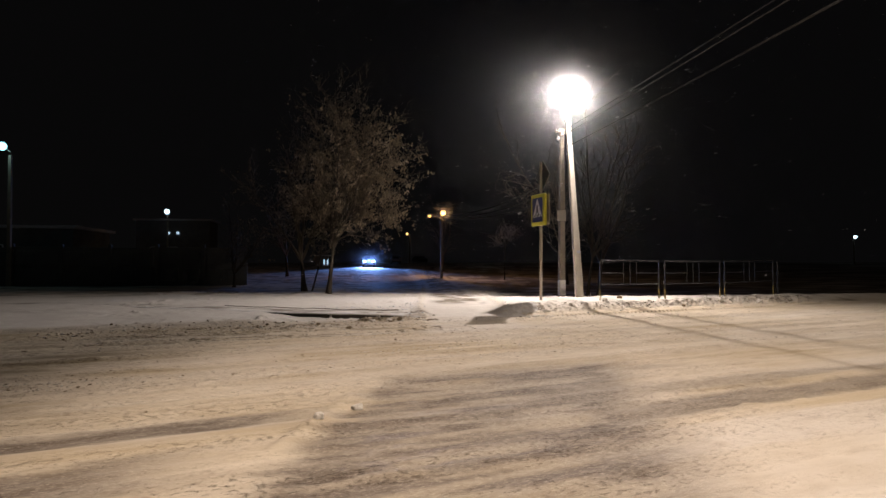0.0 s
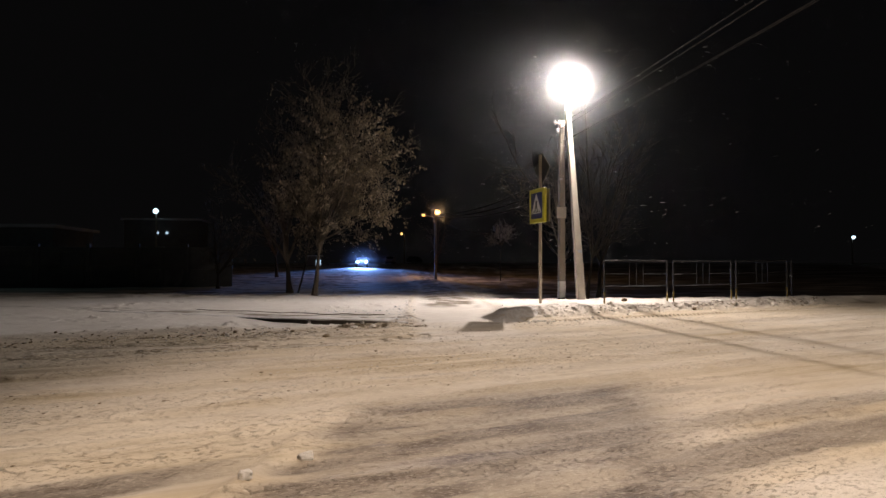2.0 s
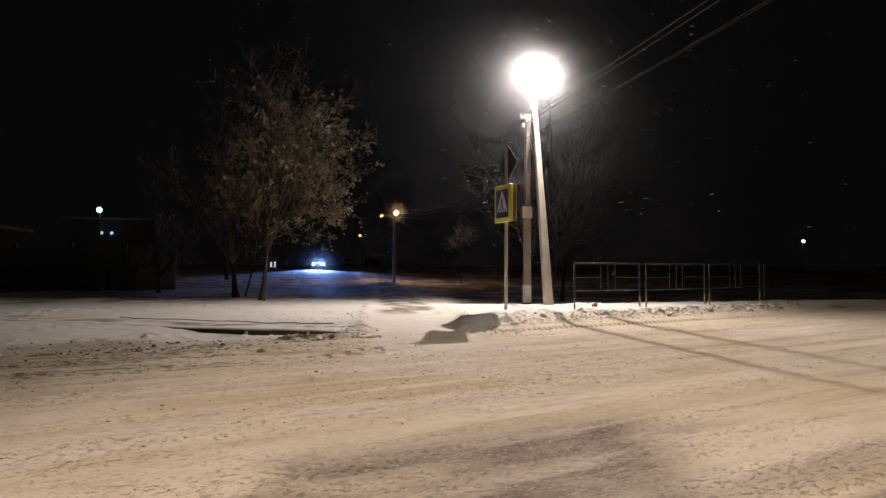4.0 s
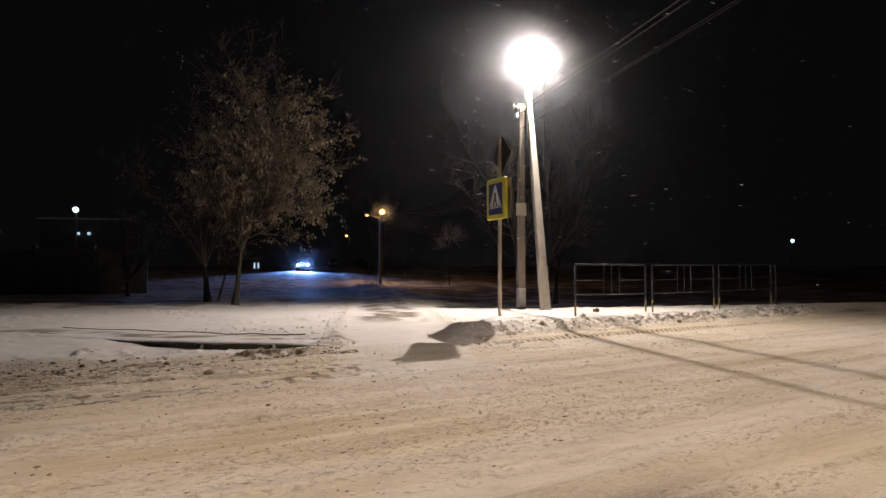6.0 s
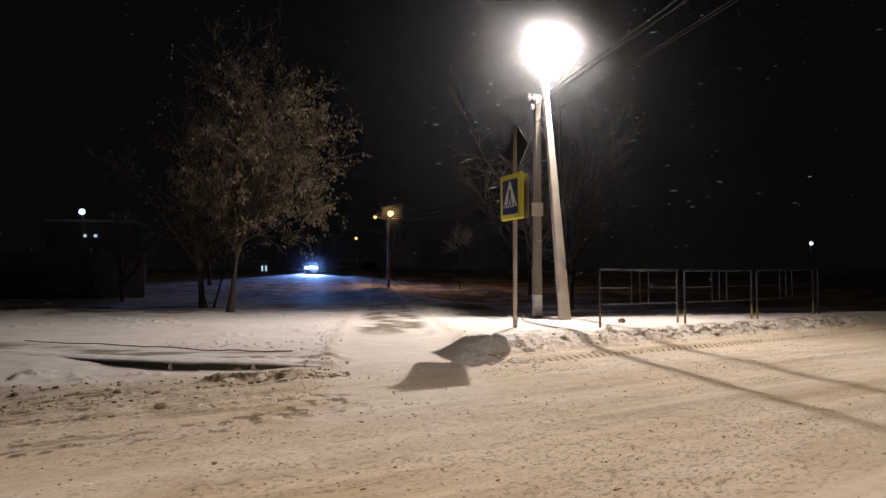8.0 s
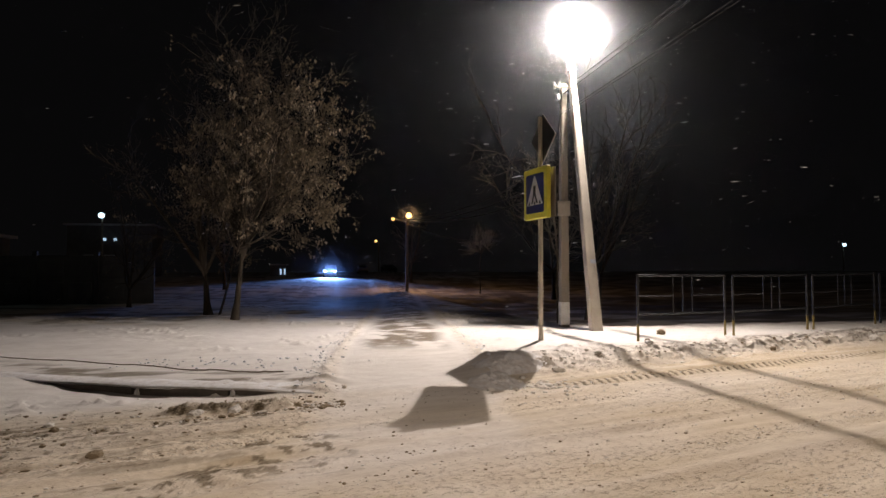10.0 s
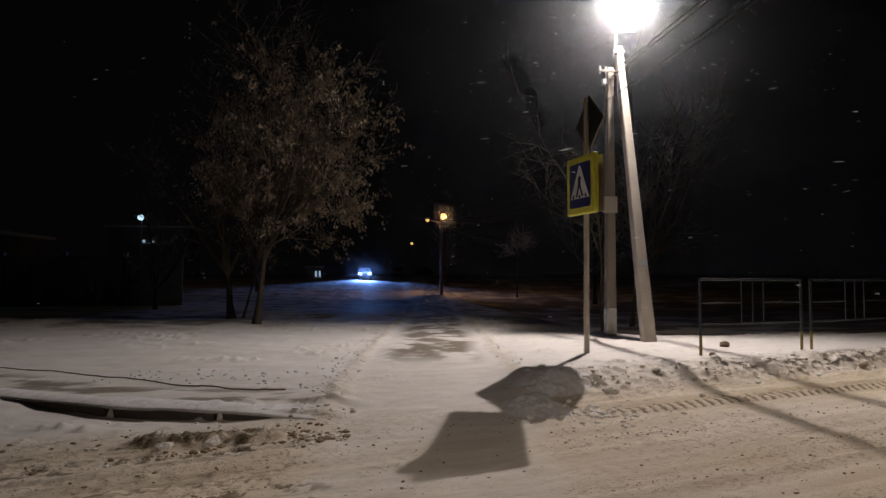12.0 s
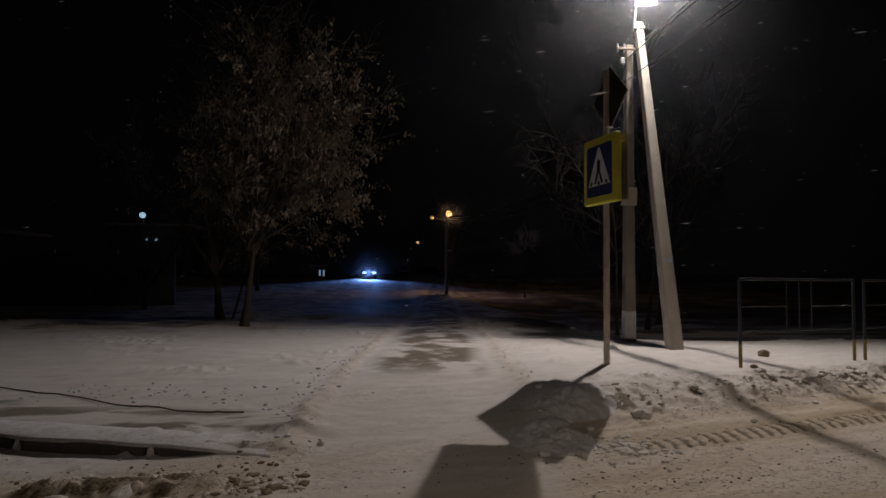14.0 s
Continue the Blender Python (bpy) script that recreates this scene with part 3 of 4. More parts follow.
    for k in range(4):
        a0, a1 = [(half * 1.0 * math.cos(radians(90 * q)), half * math.sin(radians(90 * q))) for q in (k, k + 1)]
        part("folded_rim", rodded(m @ Vector((a0[0], 0, a0[1])), m @ Vector((a1[0], 0, a1[1])), 0.010, None, 8), M_POLE, plate)


def railing(a, b):
    """One bay of tubular railing from a to b (posts on the ground)."""
    (ax, ay), (bx, by) = a, b
    ga, gb = height(ax, ay), height(bx, by)
    p = thing("railing", (ax, ay, ga - 0.06), "dark tubular steel pedestrian railing bay standing in snow", "railing", "railing bays beside the road")
    A, B = Vector((0, 0, 0)), Vector((bx - ax, by - ay, gb - ga))
    up = Vector((0, 0, 1))
    top = 1.36
    for foot in (A, B):
        q = part("post", rodded(foot + up * 0.0, foot + up * top, 0.024, None, 12), M_DARKSTEEL, p)
        part("post_foot", rodded(foot, foot + up * 0.40, 0.0255, None, 12), M_OCHRE, q, "ochre painted post foot")
    part("top_rail", rodded(A + up * top, B + up * top, 0.021, None, 12), M_DARKSTEEL, p)
    part("bottom_rail", rodded(A + up * 0.58, B + up * 0.58, 0.017, None, 10), M_DARKSTEEL, p)
    for k0, k1 in ((0, 0.39), (0.61, 1)):
        part("middle_rail", rodded(A.lerp(B, k0) + up * 0.95, A.lerp(B, k1) + up * 0.95, 0.010, None, 8), M_DARKSTEEL, p)
    for k in (0.39, 0.5, 0.61):
        part("baluster", rodded(A.lerp(B, k) + up * 0.58, A.lerp(B, k) + up * top, 0.010, None, 8), M_DARKSTEEL, p)


M_BLUEMARK = surface("faded_blue_paint", (0.30, 0.33, 0.42), (0.40, 0.40, 0.42), 25.0, 0.8, 0, 0.2)
utility_pole()
street_lamp()
crossing_sign()
for a, b in (((8.27, 19.6), (10.66, 20.25)), ((10.92, 20.33), (13.52, 21.19)), ((13.75, 21.26), (16.25, 22.0))):
    railing(a, b)
tagged(new("railing_post", mesh_of("railing_post", rodded((16.5, 22.08, 0.1), (16.5, 22.08, 1.64), 0.027, None, 12), M_DARKSTEEL)), "dark steel tube post at the end of the railing", "post")

for wx, wz, r in ((9.15, 7.12, 0.014), (8.82, 6.74, 0.014), (9.15, 6.36, 0.008), (8.72, 6.15, 0.009)):
    cable("power_cable", (wx, 24.75, wz), (wx - 1.6, -22.0, wz + 0.15), 0.32, r, "frosted overhead power cable strung from the pole", "overhead cables")


# ---- trees ----
def tubes(name, lines, material, sides=5):
    """Tapered tubes along polylines: each line is a list of (point, radius)."""
    verts, faces = [], []
    for line in lines:
        first = len(verts)
        for k, (p, r) in enumerate(line):
            q = line[min(k + 1, len(line) - 1)][0] - line[max(k - 1, 0)][0]
            t = q.normalized()
            u = t.orthogonal().normalized()
            w = t.cross(u)
            for i in range(sides):
                a = 2 * math.pi * i / sides
                verts.append(p + (u * math.cos(a) + w * math.sin(a)) * r)
        for k in range(len(line) - 1):
            for i in range(sides):
                j = (i + 1) % sides
                o = first + k * sides
                faces.append((o + i, o + j, o + sides + j, o + sides + i))
    return from_arrays(name, verts, faces, material)


def grow(rng, start, way, length, radius, bend, lift, steps=6):
    """A wandering, tapering branch."""
    p, d, line = Vector(start), Vector(way).normalized(), []
    for k in range(steps + 1):
        line.append((p.copy(), radius * (1 - 0.75 * k / steps)))
        d = (d + Vector((rng.uniform(-bend, bend), rng.uniform(-bend, bend), rng.uniform(-bend, bend) + lift))).normalized()
        p = p + d * length / steps
    return line


def side_way(rng, along, spread_deg):
    u = along.orthogonal().normalized()
    a = rng.uniform(0, 2 * math.pi)
    u = u * math.cos(a) + along.cross(u).normalized() * math.sin(a)
    s = radians(rng.uniform(0.6, 1.2) * spread_deg)
    return along * math.cos(s) + u * math.sin(s)


def tree(at, label, seed, tall, stem, girth, limbs, wide, leaves, lean=(0, 0), leaf_low=0.0, leaf_high=9.0, dens=(8, 7, 4), extra=(), bark_twig=None):
    rng = random.Random(seed)
    g = height(*at)
    root = thing("tree", (*at, g - 0.08), label, "tree")
    boles, mids, twigs, spots = [], [], [], []
    trunk = grow(rng, (0, 0, 0), (lean[0], lean[1], 1), stem, girth, 0.06, 0.02, 6)
    trunk = [(p, girth * (1.25 - 0.35 * min(1, k / 2)) * (1 - 0.08 * k)) for k, (p, r) in enumerate(trunk)]
    boles.append(trunk)
    tip, d0 = trunk[-1][0], (trunk[-1][0] - trunk[-2][0]).normalized()
    starts = [(tip, side_way(rng, d0, wide * (0.25 + 0.9 * i / limbs)), tall * rng.uniform(0.75, 1.0) * (1 - 0.45 * i / limbs)) for i in range(limbs)]
    starts += [(Vector(p), Vector(w), n) for p, w, n in extra]
    for i, (p, w, n) in enumerate(starts):
        limb = grow(rng, p, w, n, girth * (0.5 if i < limbs else 0.3), 0.10, 0.055, 9)
        boles.append(limb)
        for b in range(dens[0]):
            k = rng.randint(2, 9)
            q, r = limb[k]
            along = (limb[k][0] - limb[k - 1][0]).normalized()
            m = grow(rng, q, side_way(rng, along, 48), n * rng.uniform(0.22, 0.42), max(r * 0.6, 0.014), 0.16, 0.05, 6)
            mids.append(m)
            for c in range(dens[1]):
                j = rng.randint(1, 6)
                al = (m[j][0] - m[j - 1][0]).normalized()
                t = grow(rng, m[j][0], side_way(rng, al, 45), rng.uniform(0.5, 1.05), 0.0085, 0.2, 0.03, 4)
                twigs.append(t)
                for e in range(dens[2]):
                    i = rng.randint(1, 4)
                    al = (t[i][0] - t[i - 1][0]).normalized()
                    tt = grow(rng, t[i][0], side_way(rng, al, 50), rng.uniform(0.15, 0.45), 0.005, 0.2, 0.0, 2)
                    twigs.append(tt)
                    spots.append(tt[-1][0])
                    spots.append(tt[1][0])
    ob = new("trunk", tubes("trunk", boles, M_BARK, 8))
    ob.parent = root
    ob = new("limbwork", tubes("limbwork", mids, bark_twig or M_BARK, 5))
    ob.parent = root
    tagged(ob, "thin upper branches", kind="stuff")
    ob = new("crown", tubes("crown", twigs, bark_twig or M_TWIG, 3))
    ob.parent = root
    tagged(ob, "fine bare twigs", kind="stuff")
    if leaves:
        spots = [q for q in spots if leaf_low < q.z < leaf_high and rng.random() < leaves * (1.15 - 0.9 * (q.z / leaf_high) ** 2) * (0.08 + 0.92 * (noise.noise(q * 1.5) > 0.06)) * (0.75 + 0.25 * math.tanh(q.x))]
        verts, faces = [], []
        for q in spots:
            for k in range(rng.randint(2, 4)):
                o = q + Vector((rng.gauss(0, 0.06), rng.gauss(0, 0.06), rng.gauss(-0.03, 0.05)))
                down = Vector((rng.gauss(0, 0.5), rng.gauss(0, 0.5), -1)).normalized()
                across = down.orthogonal().normalized()
                a = rng.uniform(0, 6.28)
                across = across * math.cos(a) + down.cross(across) * math.sin(a)
                out = down.cross(across)
                n, w = rng.uniform(0.07, 0.15), rng.uniform(0.018, 0.040)
                i = len(verts)
                verts += [o, o + down * n * 0.45 + across * w + out * 0.015, o + down * n, o + down * n * 0.45 - across * w + out * 0.015, o + down * n * 0.5]
                faces += [(i, i + 1, i + 4), (i + 1, i + 2, i + 4), (i + 2, i + 3, i + 4), (i + 3, i, i + 4)]
        ob = new("foliage", from_arrays("foliage", verts, faces, M_LEAF, False))
        ob.parent = root
        tagged(ob, "withered brown leaves still hanging", kind="stuff")
    return root


tree((-0.64, 30.0), "roadside tree with a slim trunk and withered brown leaves", 5, 7.6, 2.1, 0.13, 9, 25, 1.0, (0.08, 0), 1.9, 9.2, (12, 9, 5),
     extra=[((0.12, 0, 2.3), (0.62, -0.1, 0.62), 4.6), ((0.12, 0, 2.4), (0.80, -0.3, 0.45), 4.0), ((0.1, 0, 2.5), (0.45, -0.5, 0.6), 4.4), ((0.05, 0, 2.4), (-0.5, -0.2, 0.75), 3.8), ((0.05, 0, 2.3), (0.24, -0.2, 1.0), 6.6)])
tree((-1.87, 32.6), "dark tree with a leaning double trunk and few leaves", 8, 5.4, 1.6, 0.16, 6, 42, 0.55, (-0.10, 0), 1.5, 6.5, (8, 6, 4),
     extra=[((0.35, 0.2, 0.05), (0.28, 0.1, 1), 5.5)])
tree((-6.3, 39.0), "dark bushy tree with withered leaves behind the verge", 14, 4.6, 0.9, 0.12, 6, 60, 0.2, (0, 0), 0.6, 6.0, (7, 4, 3))
tree((10.4, 29.2), "tall bare tree standing behind the utility pole", 21, 4.4, 2.6, 0.06, 3, 40, 0.0, (0.02, 0.05), 0, 1, (6, 5, 3),
     extra=[((-0.1, 0, 3.9), (-1.0, -0.12, 0.72), 5.2), ((-0.1, 0, 3.4), (-1.0, -0.2, 0.38), 3.4), ((0.1, 0, 2.8), (0.8, -0.1, 1.0), 5.5)], bark_twig=M_BARK)
tree((13.8, 34.5), "tall bare tree with fine twigs beyond the utility pole", 52, 8.4, 2.4, 0.11, 6, 44, 0.0, (0.05, 0.05), 0, 1, (8, 6, 3), bark_twig=M_BARK)
tree((15.5, 37.0), "tall bare tree in the dark beyond the railing", 29, 7.5, 2.0, 0.15, 5, 60, 0.0, (0.1, 0), 0, 1, (8, 6, 3))
tree((14.0, 54.0), "small bare tree by the far lamp, twigs coloured pale as if lamplit", 33, 1.7, 3.1, 0.045, 4, 105, 0.0, (0.0, 0), 0, 1, (7, 5, 3), bark_twig=M_PALE)
tree((12.0, 76.0), "bare tree near the far street lamp", 37, 6.0, 2.0, 0.14, 5, 60, 0.0, (0.0, 0), 0, 1, (7, 5, 2))
tree((-5.0, 60.0), "dark tree beside the side road", 43, 6.5, 2.0, 0.16, 6, 60, 0.3, (0.0, 0), 1, 8, (7, 5, 2))
tree((17.5, 48.0), "dark bare tree in the waste ground", 45, 7.0, 2.0, 0.16, 6, 60, 0.0, (0.0, 0), 1, 8, (7, 5, 2))


# ---- verge: kerbstones, rod, snow pile, clods ----
def kerb():
    p = thing("kerb", (0, 0, 0), "row of dark kerbstones half buried under a snow ledge", "kerb")
    ends = [(1.78, 16.49), (0.93, 16.72), (-0.32, 17.10), (-1.62, 17.80), (-2.60, 18.38), (-3.75, 19.13)]
    for k, ((ax, ay), (bx, by)) in enumerate(zip(ends, ends[1:])):
        a, b = Vector((ax, ay, 0)), Vector((bx, by, 0))
        w = (b - a).normalized()
        a, b = a + w * 0.02, b - w * (0.02 if k else 0.015)
        drop = (0.0, 0.02, 0.035, 0.0, -0.02)[k]
        za, zb = (0.155, 0.185, 0.20, 0.17, 0.12)[k], (0.185, 0.20, 0.185, 0.13, 0.08)[k]
        bm = beam((a.x, a.y, za - 0.14), (b.x, b.y, zb - 0.14), 0.16, 0.28, 0.16, 0.28, side=(w.y, -w.x, 0), bevel=0.012)
        part("kerbstone", bm, M_KERB, p)
    for k, (jx, jy) in enumerate(((0.93, 16.72), (-0.32, 17.10), (-1.62, 17.80))):
        bm = lump(k + 40, 0.05, 1.7, 2, 0.3)
        bmesh.ops.transform(bm, matrix=pose(jx + 0.03, jy - 0.07, 0.12) @ Matrix.Diagonal((0.8, 1, 1, 1)), verts=bm.verts)
        part("snow_plug", bm, M_PILE, p, "snow packed into the joint")
    # snow ledge over the stones
    verts, faces = [], []
    n = 120
    xs = np.linspace(1.95, -6.5, n)
    for i, x in enumerate(xs):
        y = float(np.interp(x, KERB_X, KERB_Y))
        lip = 0.10 + 0.05 * float(fbm(np.array([x * 2.1]), np.array([0.3]), 201)[0])
        thick = 0.02 + 0.025 * float(fbm(np.array([x * 3.0]), np.array([4.3]), 203)[0])
        zt = 0.205 + 0.02 * float(fbm(np.array([x * 1.2]), np.array([8.3]), 205)[0]) - 0.055 * float(step(0.9, 1.95, np.array([x]))[0])
        back = height(x, y + 0.55) + 0.01
        for dy, z in ((0.6, back - 0.05), (0.45, back), (0.15, zt + 0.012), (-lip + 0.06, zt), (-lip, zt - thick * 0.5), (-lip + 0.03, zt - thick), (0.1, zt - thick - 0.005)):
            verts.append((x - 0.4 * dy, y + dy, z))
    for i in range(n - 1):
        for j in range(6):
            o = i * 7 + j
            faces.append((o, o + 1, o + 8, o + 7))
    ob = new("snow_ledge", from_arrays("snow_ledge", verts, faces, M_PILE))
    tagged(ob, "thin overhanging ledge of wind-packed snow on the kerb", "snow")


def lying_rod():
    pts = [(1.54, 17.67), (0.9, 17.82), (0.2, 18.25), (-0.86, 19.05), (-2.2, 19.85), (-3.6, 20.55)]
    line = []
    for k in range(61):
        t = k / 60 * 5
        i = min(int(t), 4)
        x = pts[i][0] + (pts[i + 1][0] - pts[i][0]) * (t - i)
        y = pts[i][1] + (pts[i + 1][1] - pts[i][1]) * (t - i)
        line.append((Vector((x, y, height(x, y) + 0.02 - 0.012 * (0.5 + 0.5 * math.sin(k * 0.37)) * (k > 20))), 0.012 - 0.004 * k / 60))
    tagged(new("fallen_branch", tubes("fallen_branch", [line], M_WOOD, 6)), "long thin dry branch lying in the snow", "branch")


def lump(seed, size, squash=0.7, level=2, rough=0.35):
    """A rough clod of snow or soil."""
    bm = bmesh.new()
    bmesh.ops.create_icosphere(bm, subdivisions=level, radius=1.0)
    for v in bm.verts:
        q = v.co * 1.7 + Vector((seed * 3.1, seed * 1.7, 0))
        v.co *= size * (1 + rough * noise.noise(q) + 0.18 * noise.noise(q * 3.1))
        v.co.z *= squash
    for f in bm.faces:
        f.smooth = False
    return bm


def snow_pile():
    xs, ys = np.linspace(3.75, 6.2, 130), np.linspace(16.0, 18.95, 150)
    gx, gy = np.meshgrid(xs, ys)
    z0 = ground(gx.ravel(), gy.ravel())[0].reshape(gx.shape)
    r = np.hypot((gx - 5.0) / 0.95, (gy - 17.85) / 0.85)
    toe = np.hypot((gx - 4.55) / 0.6, (gy - 16.75) / 0.75)
    peak = np.hypot((gx - 5.35) / 0.5, (gy - 18.25) / 0.4)
    h = 0.07 * step(1.05, 0.1, r) + 0.11 * step(1.1, 0.1, toe) + 0.03 * step(1, 0.1, peak)
    h *= 0.75 + 0.7 * (fbm(gx * 2.6, gy * 2.6, 301) - 0.35)
    h += step(0.02, 0.12, h) * (0.08 * fbm(gx * 4, gy * 4, 303) + 0.16 * chip(gx, gy, 7.0, 307) + 0.06 * chip(gx, gy, 17.0, 311) - 0.13)
    z = z0 + h - 0.03
    w, n = len(xs), len(ys)
    verts = np.column_stack([gx.ravel(), gy.ravel(), z.ravel()])
    faces = [(j * w + i, j * w + i + 1, (j + 1) * w + i + 1, (j + 1) * w + i) for j in range(n - 1) for i in range(w - 1) if h[j:j + 2, i:i + 2].max() > 0.015]
    tagged(new("snow_mound", from_arrays("snow_mound", verts, faces, M_PILE)), "grey mound of shovelled snow at the kerb beside the path", "snow pile")


M_FRESH = surface("loose_clean_snow", (0.80, 0.79, 0.80), (0.70, 0.68, 0.67), 8.0, 0.9, 0, 0.4)


def clods():
    rng = random.Random(77)
    shapes = [mesh_of("snow_clod", lump(k, 1.0, 0.72, 2), M_CLOD if k < 4 else M_SOIL) for k in range(6)]
    raw = []
    for k in range(5):
        bm = lump(k + 20, 1.0, 0.7, 1)
        raw.append((np.array([v.co[:] for v in bm.verts]), [[v.index for v in f.verts] for f in bm.faces]))
        bm.free()
    bands = {"snow": ([], []), "soil": ([], []), "fresh": ([], [])}

    laid = []

    def strew(x, y, r, kind, long=1.0):
        laid.append((x, y, r, kind, long))

    def settle():
        heights = ground(np.array([c[0] for c in laid]), np.array([c[1] for c in laid]))[0]
        for (x, y, r, kind, long), h in zip(laid, heights):
            V, Fs = raw[rng.randrange(5)]
            a = rng.uniform(0, 6.28) if long == 1.0 else radians(16) + rng.gauss(0, 0.25)
            R = np.array([[math.cos(a), -math.sin(a), 0], [math.sin(a), math.cos(a), 0], [0, 0, 1]])
            verts, faces = bands[kind]
            o = len(verts)
            verts.extend(((V * np.array([long * rng.uniform(0.7, 1.3), rng.uniform(0.7, 1.3), rng.uniform(0.6, 1.1)]) * r) @ R.T + np.array([x, y, h + r * 0.25])).tolist())
            faces.extend([[i + o for i in f] for f in Fs])

    def edge_y(x, v):
        return 15.7 + 0.287 * x + 1.04 * v

    for k in range(500):      # broken bank on the far kerb
        x = rng.uniform(5.7, 17.5)
        strew(x, edge_y(x, rng.gauss(0.42, 0.22)), abs(rng.gauss(0.012, 0.018)) + 0.005, "snow" if rng.random() < 0.88 else "soil")
    for k in range(620):     # crumbs along the verge edge
        x = rng.uniform(-6, 2.4)
        strew(x, edge_y(x, rng.gauss(-0.35, 0.45)), abs(rng.gauss(0.008, 0.012)) + 0.005, "soil" if rng.random() < 0.6 else "snow")
    for k in range(420):      # heap beside the path
        x = rng.uniform(0.35, 2.35)
        strew(x, 15.58 + 0.06 * x + rng.gauss(0, 0.15), abs(rng.gauss(0.012, 0.016)) + 0.005, "snow" if rng.random() < 0.35 else "soil")
    for k in range(130):      # lumps in front of the mound
        strew(rng.gauss(5.05, 0.36), rng.gauss(16.35, 0.26), abs(rng.gauss(0.018, 0.020)) + 0.006, "snow")
    rows = [(-abs(rng.gauss(0, 2.6)) - 0.2, rng.uniform(-4, 11), rng.uniform(0.6, 2.6)) for k in range(46)]
    for k in range(1700):     # crumbs left in rows by the wheels
        v, x, long = rows[rng.randrange(46)]
        x += rng.gauss(0, long)
        strew(x, edge_y(x, v + rng.gauss(0, 0.05)), abs(rng.gauss(0.004, 0.004)) + 0.003, "soil" if rng.random() < 0.6 else "snow")
    for k in range(130):      # crumbs on the road
        x = rng.uniform(-5, 10)
        strew(x, edge_y(x, -abs(rng.gauss(0, 3.0)) - 0.3), abs(rng.gauss(0.005, 0.007)) + 0.003, "soil" if rng.random() < 0.5 else "snow")
    for k in range(260):      # path edges
        y = rng.uniform(16.2, 24)
        x = 3.35 + 0.125 * (y - 17) + rng.choice((-1.45, 1.35)) + rng.gauss(0, 0.16)
        strew(x, y, abs(rng.gauss(0.009, 0.009)) + 0.004, "fresh")
    for k in range(120):      # trampled snow on the verge
        x = rng.gauss(0.1, 1.0)
        strew(x, 19.1 - 0.12 * x + rng.gauss(0, 0.35), abs(rng.gauss(0.010, 0.010)) + 0.005, "fresh")
    ruts = [(rng.uniform(-7.0, -0.9), rng.uniform(-5, 12), rng.uniform(0.8, 3.0)) for k in range(70)]
    for k in range(5500):     # crumbled snow thrown up between the wheel tracks
        v, x, long = ruts[rng.randrange(70)]
        x += rng.gauss(0, long)
        v += rng.gauss(0, 0.06)
        if abs(x - 3.2) > 1.1 or v < -2.2:
            strew(x, edge_y(x, v), 0.0025 + abs(rng.gauss(0, 0.0042)), "soil" if rng.random() < 0.4 else "snow", rng.uniform(1.2, 2.2))
    settle()
    for kind, mat_, label in (("snow", M_CLOD, "scattered lumps of dirty frozen snow"), ("soil", M_SOIL, "scattered crumbs of frozen soil and sand"),
                              ("fresh", M_FRESH, "small loose lumps of clean trampled snow")):
        ob = new(kind + "_crumbs", from_arrays(kind + "_crumbs", *bands[kind], mat_, False))
        tagged(ob, label, "crumbs", kind="stuff")
    for x, y, r, s in ((1.12, 15.50, 0.10, 0), (0.72, 15.42, 0.09, 1), (1.45, 15.60, 0.06, 3), (0.15, 13.95, 0.07, 4), (-0.55, 15.0, 0.05, 5), (-1.7, 15.1, 0.05, 4),
                       (5.75, 17.45, 0.10, 1), (6.9, 17.2, 0.045, 2), (9.55, 20.95, 0.10, 5), (8.42, 19.5, 0.06, 5), (-0.2, 5.7, 0.05, 3), (0.15, 6.2, 0.06, 0), (12.6, 19.7, 0.10, 1), (14.3, 20.1, 0.12, 2), (10.9, 19.1, 0.07, 4)):
        ob = new("snow_clod", shapes[s])
        ob.matrix_world = Matrix.Translation((x, y, height(x, y) + r * 0.3)) @ pose(0, 0, 0, 0, 0, 57 * x) @ Matrix.Diagonal((r, r * 0.85, r, 1))
        tagged(ob, "frozen brown clod of soil lying on snow" if s > 3 else "rounded lump of dirty frozen snow on the ground", "clod", "loose clods")


kerb()
lying_rod()
snow_pile()
clods()


# ---- the side road: far lamps, vehicles, wall, buildings ----
def far_lamp(at, lamp_z, arms, label):
    x, y = at
    g = height(x, y)
    p = thing("street_lamp", (x, y, g - 0.1), label, "street lamp")
    part("post", beam((0, 0, 0), (0, 0, lamp_z - g + 0.1), 0.24, 0.24, 0.17, 0.17), M_BARKPOLE, p)
    for dx, dy, dz, size, mat_ in arms:
        z = lamp_z - g + 0.1 + dz
        part("arm", rodded((0, 0, z - 0.3), (dx, dy, z + 0.05), 0.025), M_STEEL, p)
        part("head", boxed(0.26, 0.42, 0.09, pose(dx, dy - 0.05, z + 0.09), 0.03), M_STEEL, p)
        bm = bmesh.new()
        bmesh.ops.create_uvsphere(bm, u_segments=16, v_segments=10, radius=size, matrix=pose(dx, dy - 0.05, z))
        part("lamp_glass", bm, mat_, p, "glowing lamp glass")


